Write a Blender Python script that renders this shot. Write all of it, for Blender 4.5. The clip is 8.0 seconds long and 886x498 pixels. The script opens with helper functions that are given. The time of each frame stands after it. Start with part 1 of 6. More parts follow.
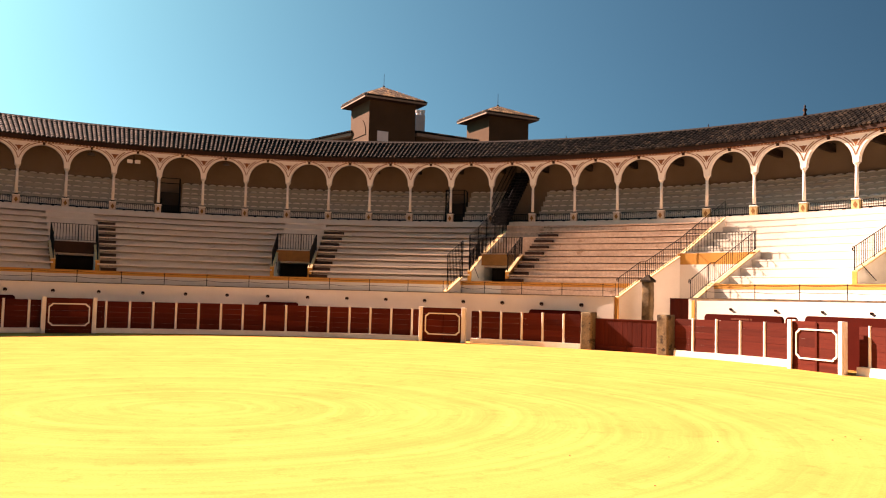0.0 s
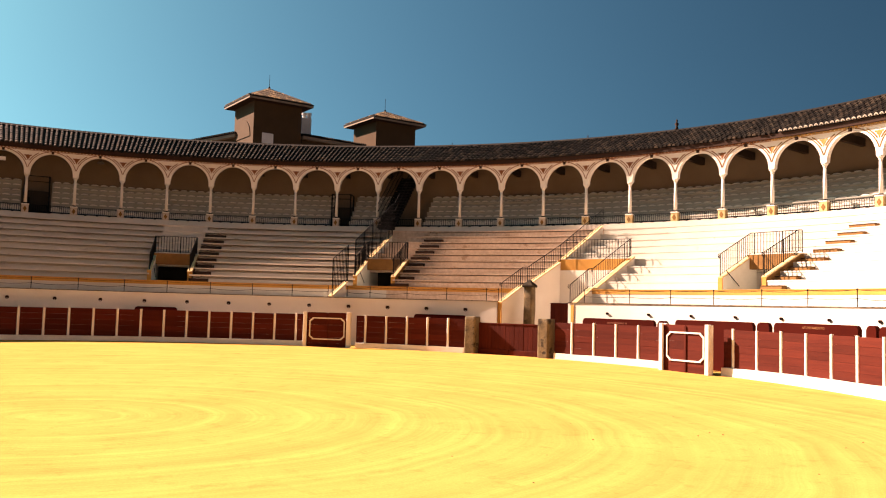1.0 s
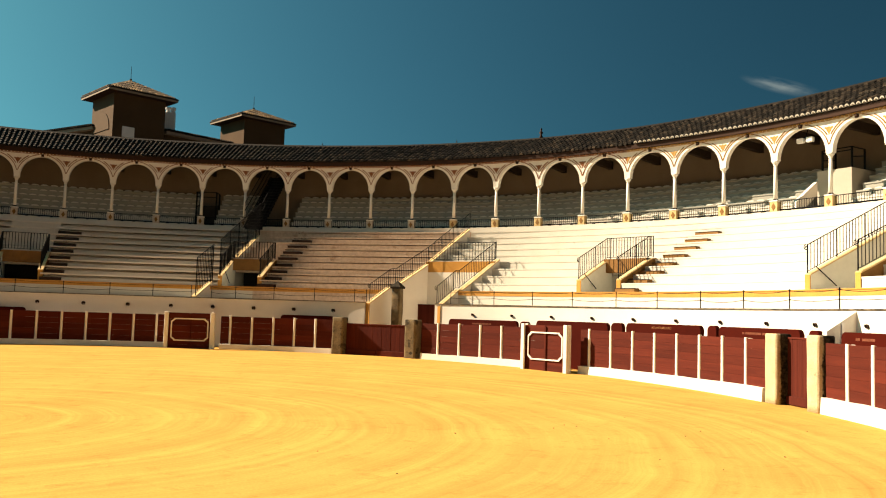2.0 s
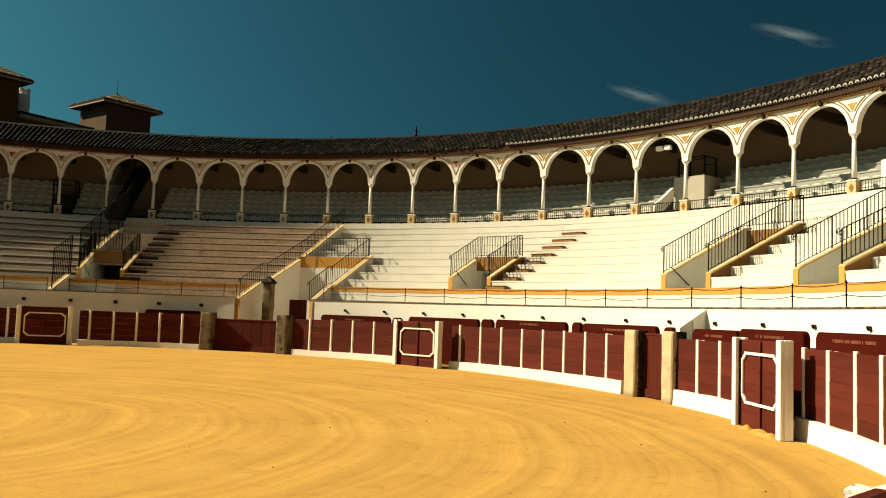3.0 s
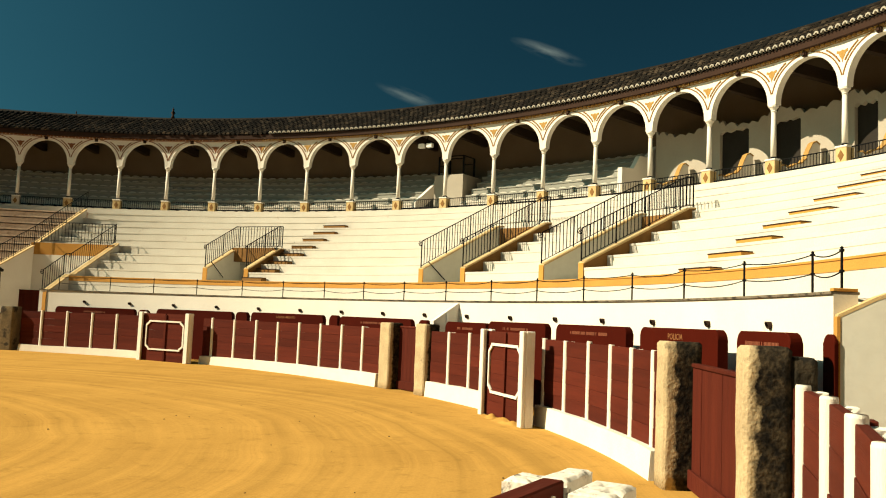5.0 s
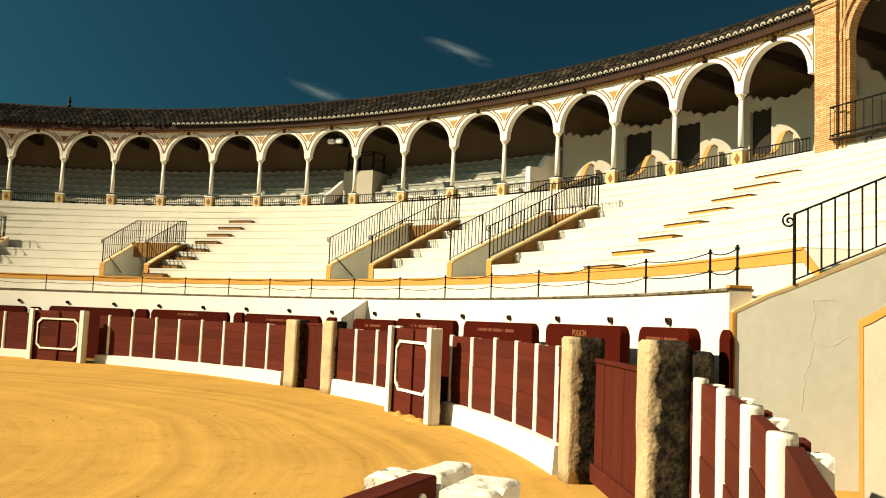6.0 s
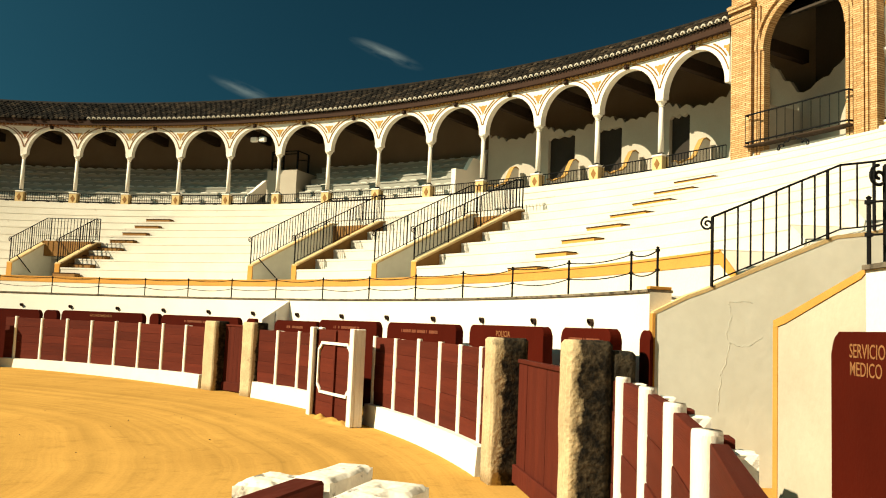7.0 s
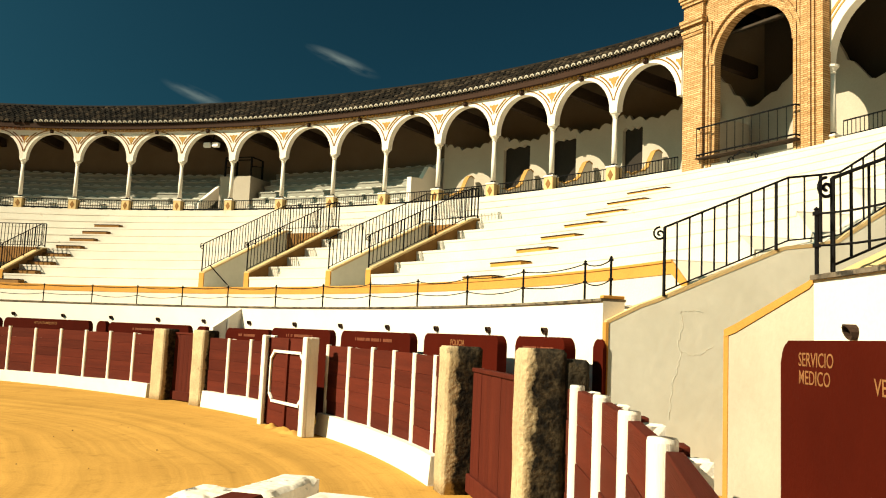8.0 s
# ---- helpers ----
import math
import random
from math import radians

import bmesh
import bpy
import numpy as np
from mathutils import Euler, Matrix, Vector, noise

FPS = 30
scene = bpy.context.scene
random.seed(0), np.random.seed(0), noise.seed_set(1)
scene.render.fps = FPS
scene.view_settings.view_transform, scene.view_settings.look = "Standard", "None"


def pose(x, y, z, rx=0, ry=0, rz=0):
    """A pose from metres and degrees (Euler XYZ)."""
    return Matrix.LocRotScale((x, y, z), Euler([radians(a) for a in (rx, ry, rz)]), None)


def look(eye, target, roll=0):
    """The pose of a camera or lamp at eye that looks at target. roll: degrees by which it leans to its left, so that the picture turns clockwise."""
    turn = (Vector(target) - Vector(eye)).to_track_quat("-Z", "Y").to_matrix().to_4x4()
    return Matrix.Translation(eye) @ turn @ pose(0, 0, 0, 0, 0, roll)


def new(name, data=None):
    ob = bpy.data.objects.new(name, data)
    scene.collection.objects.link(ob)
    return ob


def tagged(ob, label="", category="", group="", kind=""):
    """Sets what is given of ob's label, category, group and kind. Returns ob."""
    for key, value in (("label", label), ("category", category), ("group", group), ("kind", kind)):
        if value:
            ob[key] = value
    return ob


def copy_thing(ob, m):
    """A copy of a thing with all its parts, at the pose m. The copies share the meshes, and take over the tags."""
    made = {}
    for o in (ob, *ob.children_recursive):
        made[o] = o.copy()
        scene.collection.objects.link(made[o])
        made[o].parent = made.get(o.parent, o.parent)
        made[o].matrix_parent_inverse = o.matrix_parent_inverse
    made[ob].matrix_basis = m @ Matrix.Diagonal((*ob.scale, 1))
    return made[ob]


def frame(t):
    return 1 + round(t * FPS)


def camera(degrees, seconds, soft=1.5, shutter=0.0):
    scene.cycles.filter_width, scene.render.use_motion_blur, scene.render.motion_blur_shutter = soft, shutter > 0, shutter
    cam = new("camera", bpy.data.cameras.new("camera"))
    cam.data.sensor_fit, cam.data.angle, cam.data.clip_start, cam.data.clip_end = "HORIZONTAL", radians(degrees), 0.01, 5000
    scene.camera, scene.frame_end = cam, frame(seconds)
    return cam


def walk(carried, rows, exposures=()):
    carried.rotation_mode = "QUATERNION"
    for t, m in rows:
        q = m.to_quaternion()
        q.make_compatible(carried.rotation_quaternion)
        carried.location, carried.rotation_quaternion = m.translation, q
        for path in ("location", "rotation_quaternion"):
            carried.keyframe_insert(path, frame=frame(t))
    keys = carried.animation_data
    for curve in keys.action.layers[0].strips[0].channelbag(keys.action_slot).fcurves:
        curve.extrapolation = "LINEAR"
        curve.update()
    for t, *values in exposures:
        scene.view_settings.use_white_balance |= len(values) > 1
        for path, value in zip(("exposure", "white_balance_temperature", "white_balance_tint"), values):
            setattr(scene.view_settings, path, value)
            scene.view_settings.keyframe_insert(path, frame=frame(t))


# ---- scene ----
# Bullring. Polar plan round the ring's centre: r in metres, angle in degrees clockwise from +y.
cam = camera(55.79, 8.0, soft=1.1)
PATH = [
    (0.0, 6.605, -18.566, 2.046, 0.301, 3.426, -1.571),
    (0.5, 6.601, -18.578, 2.038, -3.697, 3.726, -1.610),
    (1.0, 6.611, -18.642, 2.012, -7.509, 4.007, -1.582),
    (1.5, 6.636, -18.775, 1.967, -11.911, 4.307, -1.587),
    (3.0, 6.409, -19.090, 1.910, -25.328, 4.517, -2.098),
    (3.5, 6.499, -19.054, 1.900, -29.409, 4.564, -2.095),
    (4.0, 6.658, -18.943, 1.868, -33.293, 4.678, -2.294),
    (4.5, 6.762, -18.875, 1.853, -37.521, 4.763, -2.390),
    (6.0, 6.945, -18.776, 1.820, -47.489, 4.939, -2.337),
    (6.5, 7.001, -18.742, 1.811, -50.191, 5.046, -2.398),
    (7.0, 7.055, -18.705, 1.799, -52.626, 5.310, -2.364),
    (7.5, 7.087, -18.679, 1.793, -54.384, 5.641, -2.436),
    (8.0, 7.093, -18.676, 1.792, -55.745, 6.048, -2.532),
]
EXPOSURES = [(0.0, 2.24, 8700, 53), (0.6, 2.13, 8700, 53), (1.0, 2.04, 8600, 48), (1.5, 1.86, 8400, 32), (2.0, 1.58, 8200, 19), (3.0, 0.97, 8000, 7), (3.6, 0.80, 8000, 7), (4.1, 0.74, 8000, 7), (4.6, 0.76, 8000, 7), (6.0, 0.97, 8000, 7), (8.0, 1.02, 8000, 7)]
walk(cam, [(t, pose(x, y, z, 90 + pitch, roll, yaw)) for t, x, y, z, yaw, pitch, roll in PATH], EXPOSURES)

# ---- light ----
SUN_AZ, SUN_EL = -57.0, 35.0
world = bpy.data.worlds.new("world")
scene.world = world
world.use_nodes = True
wn = world.node_tree.nodes
sky = wn.new("ShaderNodeTexSky")
sky.sky_type = "NISHITA"
sky.sun_disc = False
sky.sun_elevation, sky.sun_rotation = radians(SUN_EL), radians(SUN_AZ)
sky.air_density, sky.dust_density, sky.ozone_density = 0.45, 2.5, 4.0
tint = wn.new("ShaderNodeMix")
tint.data_type, tint.blend_type = "RGBA", "MULTIPLY"
tint.inputs[0].default_value, tint.inputs[7].default_value = 1.0, (0.168, 0.80, 0.76, 1)
world.node_tree.links.new(sky.outputs[0], tint.inputs[6])
sky_dir = wn.new("ShaderNodeTexCoord")
wisps = wn.new("ShaderNodeTexNoise")
wisps.inputs["Scale"].default_value, wisps.inputs["Detail"].default_value, wisps.inputs["Roughness"].default_value = 16.0, 6.0, 0.6
TILT = Vector((0.67 * 0.3, -0.74 * 0.3, 1.0))
slant = wn.new("ShaderNodeVectorMath")
slant.operation = "DOT_PRODUCT"
slant.inputs[1].default_value = TILT
world.node_tree.links.new(sky_dir.outputs["Generated"], slant.inputs[0])
squash = wn.new("ShaderNodeMath")
squash.operation = "MULTIPLY"
squash.inputs[1].default_value = 5.0
world.node_tree.links.new(slant.outputs["Value"], squash.inputs[0])
split = wn.new("ShaderNodeSeparateXYZ")
world.node_tree.links.new(sky_dir.outputs["Generated"], split.inputs[0])
flat = wn.new("ShaderNodeCombineXYZ")
world.node_tree.links.new(split.outputs[0], flat.inputs[0])
world.node_tree.links.new(split.outputs[1], flat.inputs[1])
world.node_tree.links.new(squash.outputs[0], flat.inputs[2])
world.node_tree.links.new(flat.outputs[0], wisps.inputs["Vector"])
# the clear sky is deepest at a right angle to the sun and pales towards it
sunward = wn.new("ShaderNodeVectorMath")
sunward.operation = "DOT_PRODUCT"
sunward.inputs[1].default_value = (math.sin(radians(SUN_AZ)) * math.cos(radians(SUN_EL)), math.cos(radians(SUN_AZ)) * math.cos(radians(SUN_EL)), math.sin(radians(SUN_EL)))
world.node_tree.links.new(sky_dir.outputs["Generated"], sunward.inputs[0])
pale = wn.new("ShaderNodeMapRange")
pale.interpolation_type = "SMOOTHSTEP"
pale.inputs[1].default_value, pale.inputs[2].default_value, pale.inputs[3].default_value, pale.inputs[4].default_value = -0.1, 0.85, 0.80, 1.62
world.node_tree.links.new(sunward.outputs["Value"], pale.inputs[0])
deep = wn.new("ShaderNodeMix")
deep.data_type, deep.blend_type = "RGBA", "MULTIPLY"
deep.inputs[0].default_value = 1.0
world.node_tree.links.new(tint.outputs[2], deep.inputs[6])
world.node_tree.links.new(pale.outputs[0], deep.inputs[7])
cloud_in = deep.outputs[2]
for az, el, reach in ((47.9, 18.2, 0.046), (38.5, 15.0, 0.045)):
    # one thin wisp of cloud
    away = wn.new("ShaderNodeVectorMath")
    away.operation = "DISTANCE"
    centre = Vector((math.sin(radians(az)) * math.cos(radians(el)), math.cos(radians(az)) * math.cos(radians(el)), math.sin(radians(el))))
    away.inputs[1].default_value = (centre.x, centre.y, 5.0 * centre.dot(TILT))
    world.node_tree.links.new(flat.outputs[0], away.inputs[0])
    near = wn.new("ShaderNodeMapRange")
    near.inputs[1].default_value, near.inputs[2].default_value, near.inputs[3].default_value, near.inputs[4].default_value = 0.0, reach, 1.0, 0.0
    world.node_tree.links.new(away.outputs["Value"], near.inputs[0])
    shape = wn.new("ShaderNodeMapRange")
    shape.inputs[1].default_value, shape.inputs[2].default_value, shape.inputs[3].default_value, shape.inputs[4].default_value = 0.38, 0.76, 0.0, 0.42
    world.node_tree.links.new(wisps.outputs["Fac"], shape.inputs[0])
    both = wn.new("ShaderNodeMath")
    both.operation = "MULTIPLY"
    world.node_tree.links.new(near.outputs[0], both.inputs[0])
    world.node_tree.links.new(shape.outputs[0], both.inputs[1])
    cloud = wn.new("ShaderNodeMix")
    cloud.data_type = "RGBA"
    cloud.inputs[7].default_value = (9.0, 11.5, 11.5, 1)
    world.node_tree.links.new(both.outputs[0], cloud.inputs[0])
    world.node_tree.links.new(cloud_in, cloud.inputs[6])
    cloud_in = cloud.outputs[2]
world.node_tree.links.new(cloud.outputs[2], wn["Background"].inputs[0])
wn["Background"].inputs[1].default_value = 0.027
lamp = bpy.data.lights.new("sun", "SUN")
lamp.energy, lamp.angle, lamp.color = 5.0, radians(0.5), (1.0, 0.92, 0.78)
sun = new("sun", lamp)
sx, sy = math.sin(radians(SUN_AZ)) * math.cos(radians(SUN_EL)), math.cos(radians(SUN_AZ)) * math.cos(radians(SUN_EL))
sun.matrix_world = look((60 * sx, 60 * sy, 60 * math.sin(radians(SUN_EL))), (0, 0, 0))

# ---- materials ----
def material(name, base, rough=0.7, second=None, scale=3.0, amount=0.5, grain=60.0, grain_amount=0.15, bump=0.15, metal=0.0, vary=0.0, stain=None, stain_scale=1.2, stain_cut=0.6, stretch=(1, 1, 1), spec=0.12, island=0.0, dark_back=None):
    """Mottled surface: a second colour at a large scale, fine grain, optional stains, bump, and a change from piece to piece."""
    m = bpy.data.materials.new(name)
    m.use_nodes = True
    nt = m.node_tree
    n, ln = nt.nodes, nt.links
    b = n["Principled BSDF"]
    b.inputs["Roughness"].default_value, b.inputs["Metallic"].default_value = rough, metal
    b.inputs["Specular IOR Level"].default_value = spec
    geo = n.new("ShaderNodeTexCoord")
    mp = n.new("ShaderNodeMapping")
    mp.inputs["Scale"].default_value = stretch
    ob_info = n.new("ShaderNodeObjectInfo")
    shift = n.new("ShaderNodeVectorMath")
    shift.operation = "SCALE"
    shift.inputs[0].default_value = (37.0, 23.0, 11.0)
    ln.new(ob_info.outputs["Random"], shift.inputs["Scale"])
    ln.new(shift.outputs[0], mp.inputs["Location"])
    ln.new(geo.outputs["Object"], mp.inputs[0])

    def nz(s, detail=4.0, roughness=0.55):
        t = n.new("ShaderNodeTexNoise")
        t.inputs["Scale"].default_value, t.inputs["Detail"].default_value, t.inputs["Roughness"].default_value = s, detail, roughness
        ln.new(mp.outputs[0], t.inputs["Vector"])
        return t.outputs["Fac"]

    def mixed(kind, fac, a, c):
        x = n.new("ShaderNodeMix")
        x.data_type, x.blend_type = "RGBA", kind
        for sock, val in ((0, fac), (6, a), (7, c)):
            if isinstance(val, (int, float)):
                x.inputs[sock].default_value = val
            elif isinstance(val, tuple):
                x.inputs[sock].default_value = (*val, 1)
            else:
                ln.new(val, x.inputs[sock])
        return x.outputs[2]

    def ramp(v, lo, hi, a=0.0, c=1.0):
        r = n.new("ShaderNodeMapRange")
        r.inputs[1].default_value, r.inputs[2].default_value, r.inputs[3].default_value, r.inputs[4].default_value = lo, hi, a, c
        ln.new(v, r.inputs[0])
        return r.outputs[0]

    second = second or tuple(x * 0.72 for x in base)
    big = nz(scale)
    col = mixed("MIX", ramp(big, 0.35, 0.7, 0, amount), base, second)
    fine = nz(grain, 3.0)
    col = mixed("MULTIPLY", 1.0, col, mixed("MIX", ramp(fine, 0.3, 0.7), tuple([1 - grain_amount] * 3), (1.0, 1.0, 1.0)))
    if stain:
        st = nz(stain_scale, 8.0, 0.65)
        col = mixed("MIX", ramp(st, stain_cut, stain_cut + 0.08, 0, 0.85), col, stain)
    if vary:
        col = mixed("MULTIPLY", 1.0, col, mixed("MIX", ob_info.outputs["Random"], tuple([1 - vary] * 3), (1.0, 1.0, 1.0)))
    if dark_back:
        # shade and lichen painted dark over a block's rear part, with a ragged edge
        axes = n.new("ShaderNodeSeparateXYZ")
        ln.new(geo.outputs["Object"], axes.inputs[0])
        edge = n.new("ShaderNodeMath")
        edge.operation = "MULTIPLY_ADD"
        edge.inputs[1].default_value = 0.22
        ln.new(nz(6.0, 6.0, 0.65), edge.inputs[0])
        ln.new(axes.outputs[1], edge.inputs[2])
        rear_dark = mixed("MIX", ramp(nz(9.0, 5.0), 0.4, 0.62), dark_back[0], dark_back[1])
        rear_dark = mixed("MULTIPLY", 1.0, rear_dark, mixed("MIX", ramp(fine, 0.35, 0.65), (0.4, 0.4, 0.4), (1.0, 1.0, 1.0)))
        col = mixed("MIX", ramp(edge.outputs[0], -0.005, 0.04), col, rear_dark)
    if island:
        geom = n.new("ShaderNodeNewGeometry")
        col = mixed("MULTIPLY", 1.0, col, mixed("MIX", ramp(geom.outputs["Random Per Island"], 0.55, 1.0), tuple([1 - island] * 3), (1.6, 1.6, 1.6)))
    ln.new(col, b.inputs["Base Color"])
    if bump:
        bp = n.new("ShaderNodeBump")
        bp.inputs["Strength"].default_value, bp.inputs["Distance"].default_value = bump, 0.02
        ln.new(fine, bp.inputs["Height"])
        ln.new(bp.outputs[0], b.inputs["Normal"])
    return m


SAND = material("sand", (0.51, 0.285, 0.078), 0.95, (0.43, 0.235, 0.063), 0.6, 0.8, 40, 0.14, 0.2, spec=0.0)
def rake_marks(m):
    """Curved rake and wheel marks round the ring's centre: colour and bump."""
    nt = m.node_tree
    n, ln = nt.nodes, nt.links
    b = n["Principled BSDF"]
    tc = n.new("ShaderNodeTexCoord")
    ln_ = n.new("ShaderNodeVectorMath")
    ln_.operation = "LENGTH"
    shift = n.new("ShaderNodeMapping")
    shift.inputs["Location"].default_value = (-2.0, 4.0, 0)
    shift.inputs["Scale"].default_value = (1.0, 1.12, 1.0)
    warp = n.new("ShaderNodeTexNoise")
    warp.inputs["Scale"].default_value, warp.inputs["Detail"].default_value = 0.22, 3.0
    ln.new(tc.outputs["Object"], warp.inputs["Vector"])
    ln.new(tc.outputs["Object"], shift.inputs[0])
    ln.new(shift.outputs[0], ln_.inputs[0])
    add = n.new("ShaderNodeMath")
    add.operation = "MULTIPLY_ADD"
    add.inputs[1].default_value = 0.9
    ln.new(warp.outputs["Fac"], add.inputs[0])
    ln.new(ln_.outputs["Value"], add.inputs[2])
    comb = n.new("ShaderNodeCombineXYZ")
    ln.new(add.outputs[0], comb.inputs[0])
    patch = n.new("ShaderNodeTexNoise")
    patch.inputs["Scale"].default_value, patch.inputs["Detail"].default_value = 0.35, 2.0
    ln.new(tc.outputs["Object"], patch.inputs["Vector"])
    stripe = n.new("ShaderNodeTexNoise")
    stripe.inputs["Scale"].default_value, stripe.inputs["Detail"].default_value, stripe.inputs["Roughness"].default_value = 1.8, 9.0, 0.76
    ln.new(comb.outputs[0], stripe.inputs["Vector"])
    rng = n.new("ShaderNodeMapRange")
    rng.inputs[1].default_value, rng.inputs[2].default_value, rng.inputs[3].default_value, rng.inputs[4].default_value = 0.34, 0.66, 0.70, 1.20
    ln.new(stripe.outputs["Fac"], rng.inputs[0])
    fade = n.new("ShaderNodeMapRange")
    fade.inputs[1].default_value, fade.inputs[2].default_value, fade.inputs[3].default_value, fade.inputs[4].default_value = 0.35, 0.6, 0.45, 1.0
    ln.new(patch.outputs["Fac"], fade.inputs[0])
    mix = n.new("ShaderNodeMix")
    mix.data_type, mix.blend_type = "RGBA", "MULTIPLY"
    ln.new(fade.outputs[0], mix.inputs[0])
    ln.new(b.inputs["Base Color"].links[0].from_socket, mix.inputs[6])
    ln.new(rng.outputs[0], mix.inputs[7])
    # trodden, scuffed spots
    scuff = n.new("ShaderNodeTexNoise")
    scuff.inputs["Scale"].default_value, scuff.inputs["Detail"].default_value, scuff.inputs["Roughness"].default_value = 2.6, 8.0, 0.72
    ln.new(tc.outputs["Object"], scuff.inputs["Vector"])
    spots = n.new("ShaderNodeMapRange")
    spots.inputs[1].default_value, spots.inputs[2].default_value, spots.inputs[3].default_value, spots.inputs[4].default_value = 0.54, 0.72, 1.0, 0.72
    ln.new(scuff.outputs["Fac"], spots.inputs[0])
    trod = n.new("ShaderNodeMix")
    trod.data_type, trod.blend_type = "RGBA", "MULTIPLY"
    trod.inputs[0].default_value = 1.0
    ln.new(mix.outputs[2], trod.inputs[6])
    ln.new(spots.outputs[0], trod.inputs[7])
    # unseen ground outside the ring, darkened to cut light bounced onto the towers
    dist = n.new("ShaderNodeVectorMath")
    dist.operation = "LENGTH"
    ln.new(tc.outputs["Object"], dist.inputs[0])
    outside = n.new("ShaderNodeMapRange")
    outside.inputs[1].default_value, outside.inputs[2].default_value = 34.0, 36.0
    ln.new(dist.outputs["Value"], outside.inputs[0])
    outside_dark = n.new("ShaderNodeMix")
    outside_dark.data_type = "RGBA"
    outside_dark.inputs[7].default_value = (0.08, 0.07, 0.06, 1)
    ln.new(outside.outputs[0], outside_dark.inputs[0])
    ln.new(trod.outputs[2], outside_dark.inputs[6])
    ln.new(outside_dark.outputs[2], b.inputs["Base Color"])
    bp = n.new("ShaderNodeBump")
    bp.inputs["Strength"].default_value, bp.inputs["Distance"].default_value = 0.06, 0.04
    ln.new(stripe.outputs["Fac"], bp.inputs["Height"])
    ln.new(b.inputs["Normal"].links[0].from_socket, bp.inputs["Normal"])
    ln.new(bp.outputs[0], b.inputs["Normal"])


rake_marks(SAND)
LIME = material("limewash", (0.72, 0.68, 0.60), 0.85, (0.65, 0.60, 0.52), 0.8, 0.7, 30, 0.07, 0.10, stain=(0.5, 0.45, 0.38), stain_scale=1.5, stain_cut=0.68)
SEAT_GREY = material("grey_seat_limewash", (0.62, 0.56, 0.48), 0.9, (0.53, 0.46, 0.38), 0.7, 0.8, 25, 0.10, 0.3, stain=(0.34, 0.27, 0.21), stain_scale=1.8, stain_cut=0.63)
SEAT_BROWN = material("brown_seat_limewash", (0.57, 0.455, 0.36), 0.95, (0.46, 0.345, 0.26), 0.9, 0.8, 7, 0.25, 1.0, stain=(0.28, 0.19, 0.13), stain_scale=1.6, stain_cut=0.60)
# bench white greyed down: the gallery's shade is in this colour
BENCHSHADE = material("shaded_bench_white", (0.29, 0.29, 0.25), 0.9, (0.22, 0.22, 0.19), 1.0, 0.7, 30, 0.1, 0.2)
SEAT = material("seat_limewash", (0.58, 0.55, 0.48), 0.85, (0.51, 0.47, 0.40), 0.9, 0.7, 25, 0.08, 0.25, stain=(0.42, 0.36, 0.30), stain_scale=2.2, stain_cut=0.66)
GREYP = material("passage_plaster", (0.68, 0.665, 0.58), 0.9, (0.60, 0.585, 0.50), 1.1, 0.7, 6, 0.06, 0.2)
OCHRE = material("ochre_paint", (0.50, 0.245, 0.06), 0.85, (0.43, 0.205, 0.05), 2.0, 0.7, 40, 0.12, 0.25)
RED = material("oxblood_board", (0.106, 0.0185, 0.010), 0.85, (0.072, 0.0122, 0.0073), 2.5, 0.8, 30, 0.18, 0.3, vary=0.35, stretch=(0.25, 1, 1), spec=0.08, stain=(0.26, 0.17, 0.13), stain_scale=16.0, stain_cut=0.74)
WPAINT = material("white_post_paint", (0.72, 0.68, 0.60), 0.75, (0.65, 0.60, 0.51), 3.0, 0.6, 40, 0.10, 0.3)
BLACKSTONE = material("mottled_black_stone", (0.020, 0.017, 0.012), 0.95, (0.07, 0.052, 0.031), 5.0, 0.9, 26, 0.5, 1.0, stain=(0.012, 0.011, 0.009), stain_scale=6.0, stain_cut=0.5)
STONE = material("weathered_stone", (0.50, 0.39, 0.235), 0.95, (0.31, 0.24, 0.145), 3.5, 0.6, 26, 0.25, 0.7, stain=(0.025, 0.023, 0.019), stain_scale=2.6, stain_cut=0.62, dark_back=((0.012, 0.010, 0.008), (0.065, 0.048, 0.029)))
OLDSTONE = material("dark_gate_stone", (0.20, 0.145, 0.08), 0.95, (0.09, 0.07, 0.042), 3.0, 0.8, 26, 0.35, 0.8, stain=(0.018, 0.016, 0.013), stain_scale=2.2, stain_cut=0.55)
IRON = material("black_iron", (0.006, 0.006, 0.0065), 0.75, None, 8, 0.3, 60, 0.2, 0.1, spec=0.08)
TILE = material("roof_tile", (0.060, 0.042, 0.027), 0.95, (0.024, 0.018, 0.012), 3.0, 0.9, 18, 0.35, 0.4, island=0.72, spec=0.15, stain=(0.022, 0.019, 0.015), stain_scale=4.0, stain_cut=0.52)
# lighter copy of the roof tile with the sun's gold in its colour
SUNTILE = material("sunlit_tower_tile", (0.20, 0.125, 0.055), 0.9, (0.06, 0.038, 0.02), 1.2, 0.9, 18, 0.35, 0.4, island=0.6, spec=0.15)
BROWN = material("brown_cornice", (0.038, 0.018, 0.011), 0.8, None, 2.0, 0.5, 30, 0.15, 0.2)
# brown line paint; also ochre with shade mixed in for steps, lintels, flanks
STEPBROWN = material("brown_paint_and_shade", (0.24, 0.12, 0.04), 0.85, (0.17, 0.085, 0.03), 4.0, 0.7, 40, 0.15, 0.2)
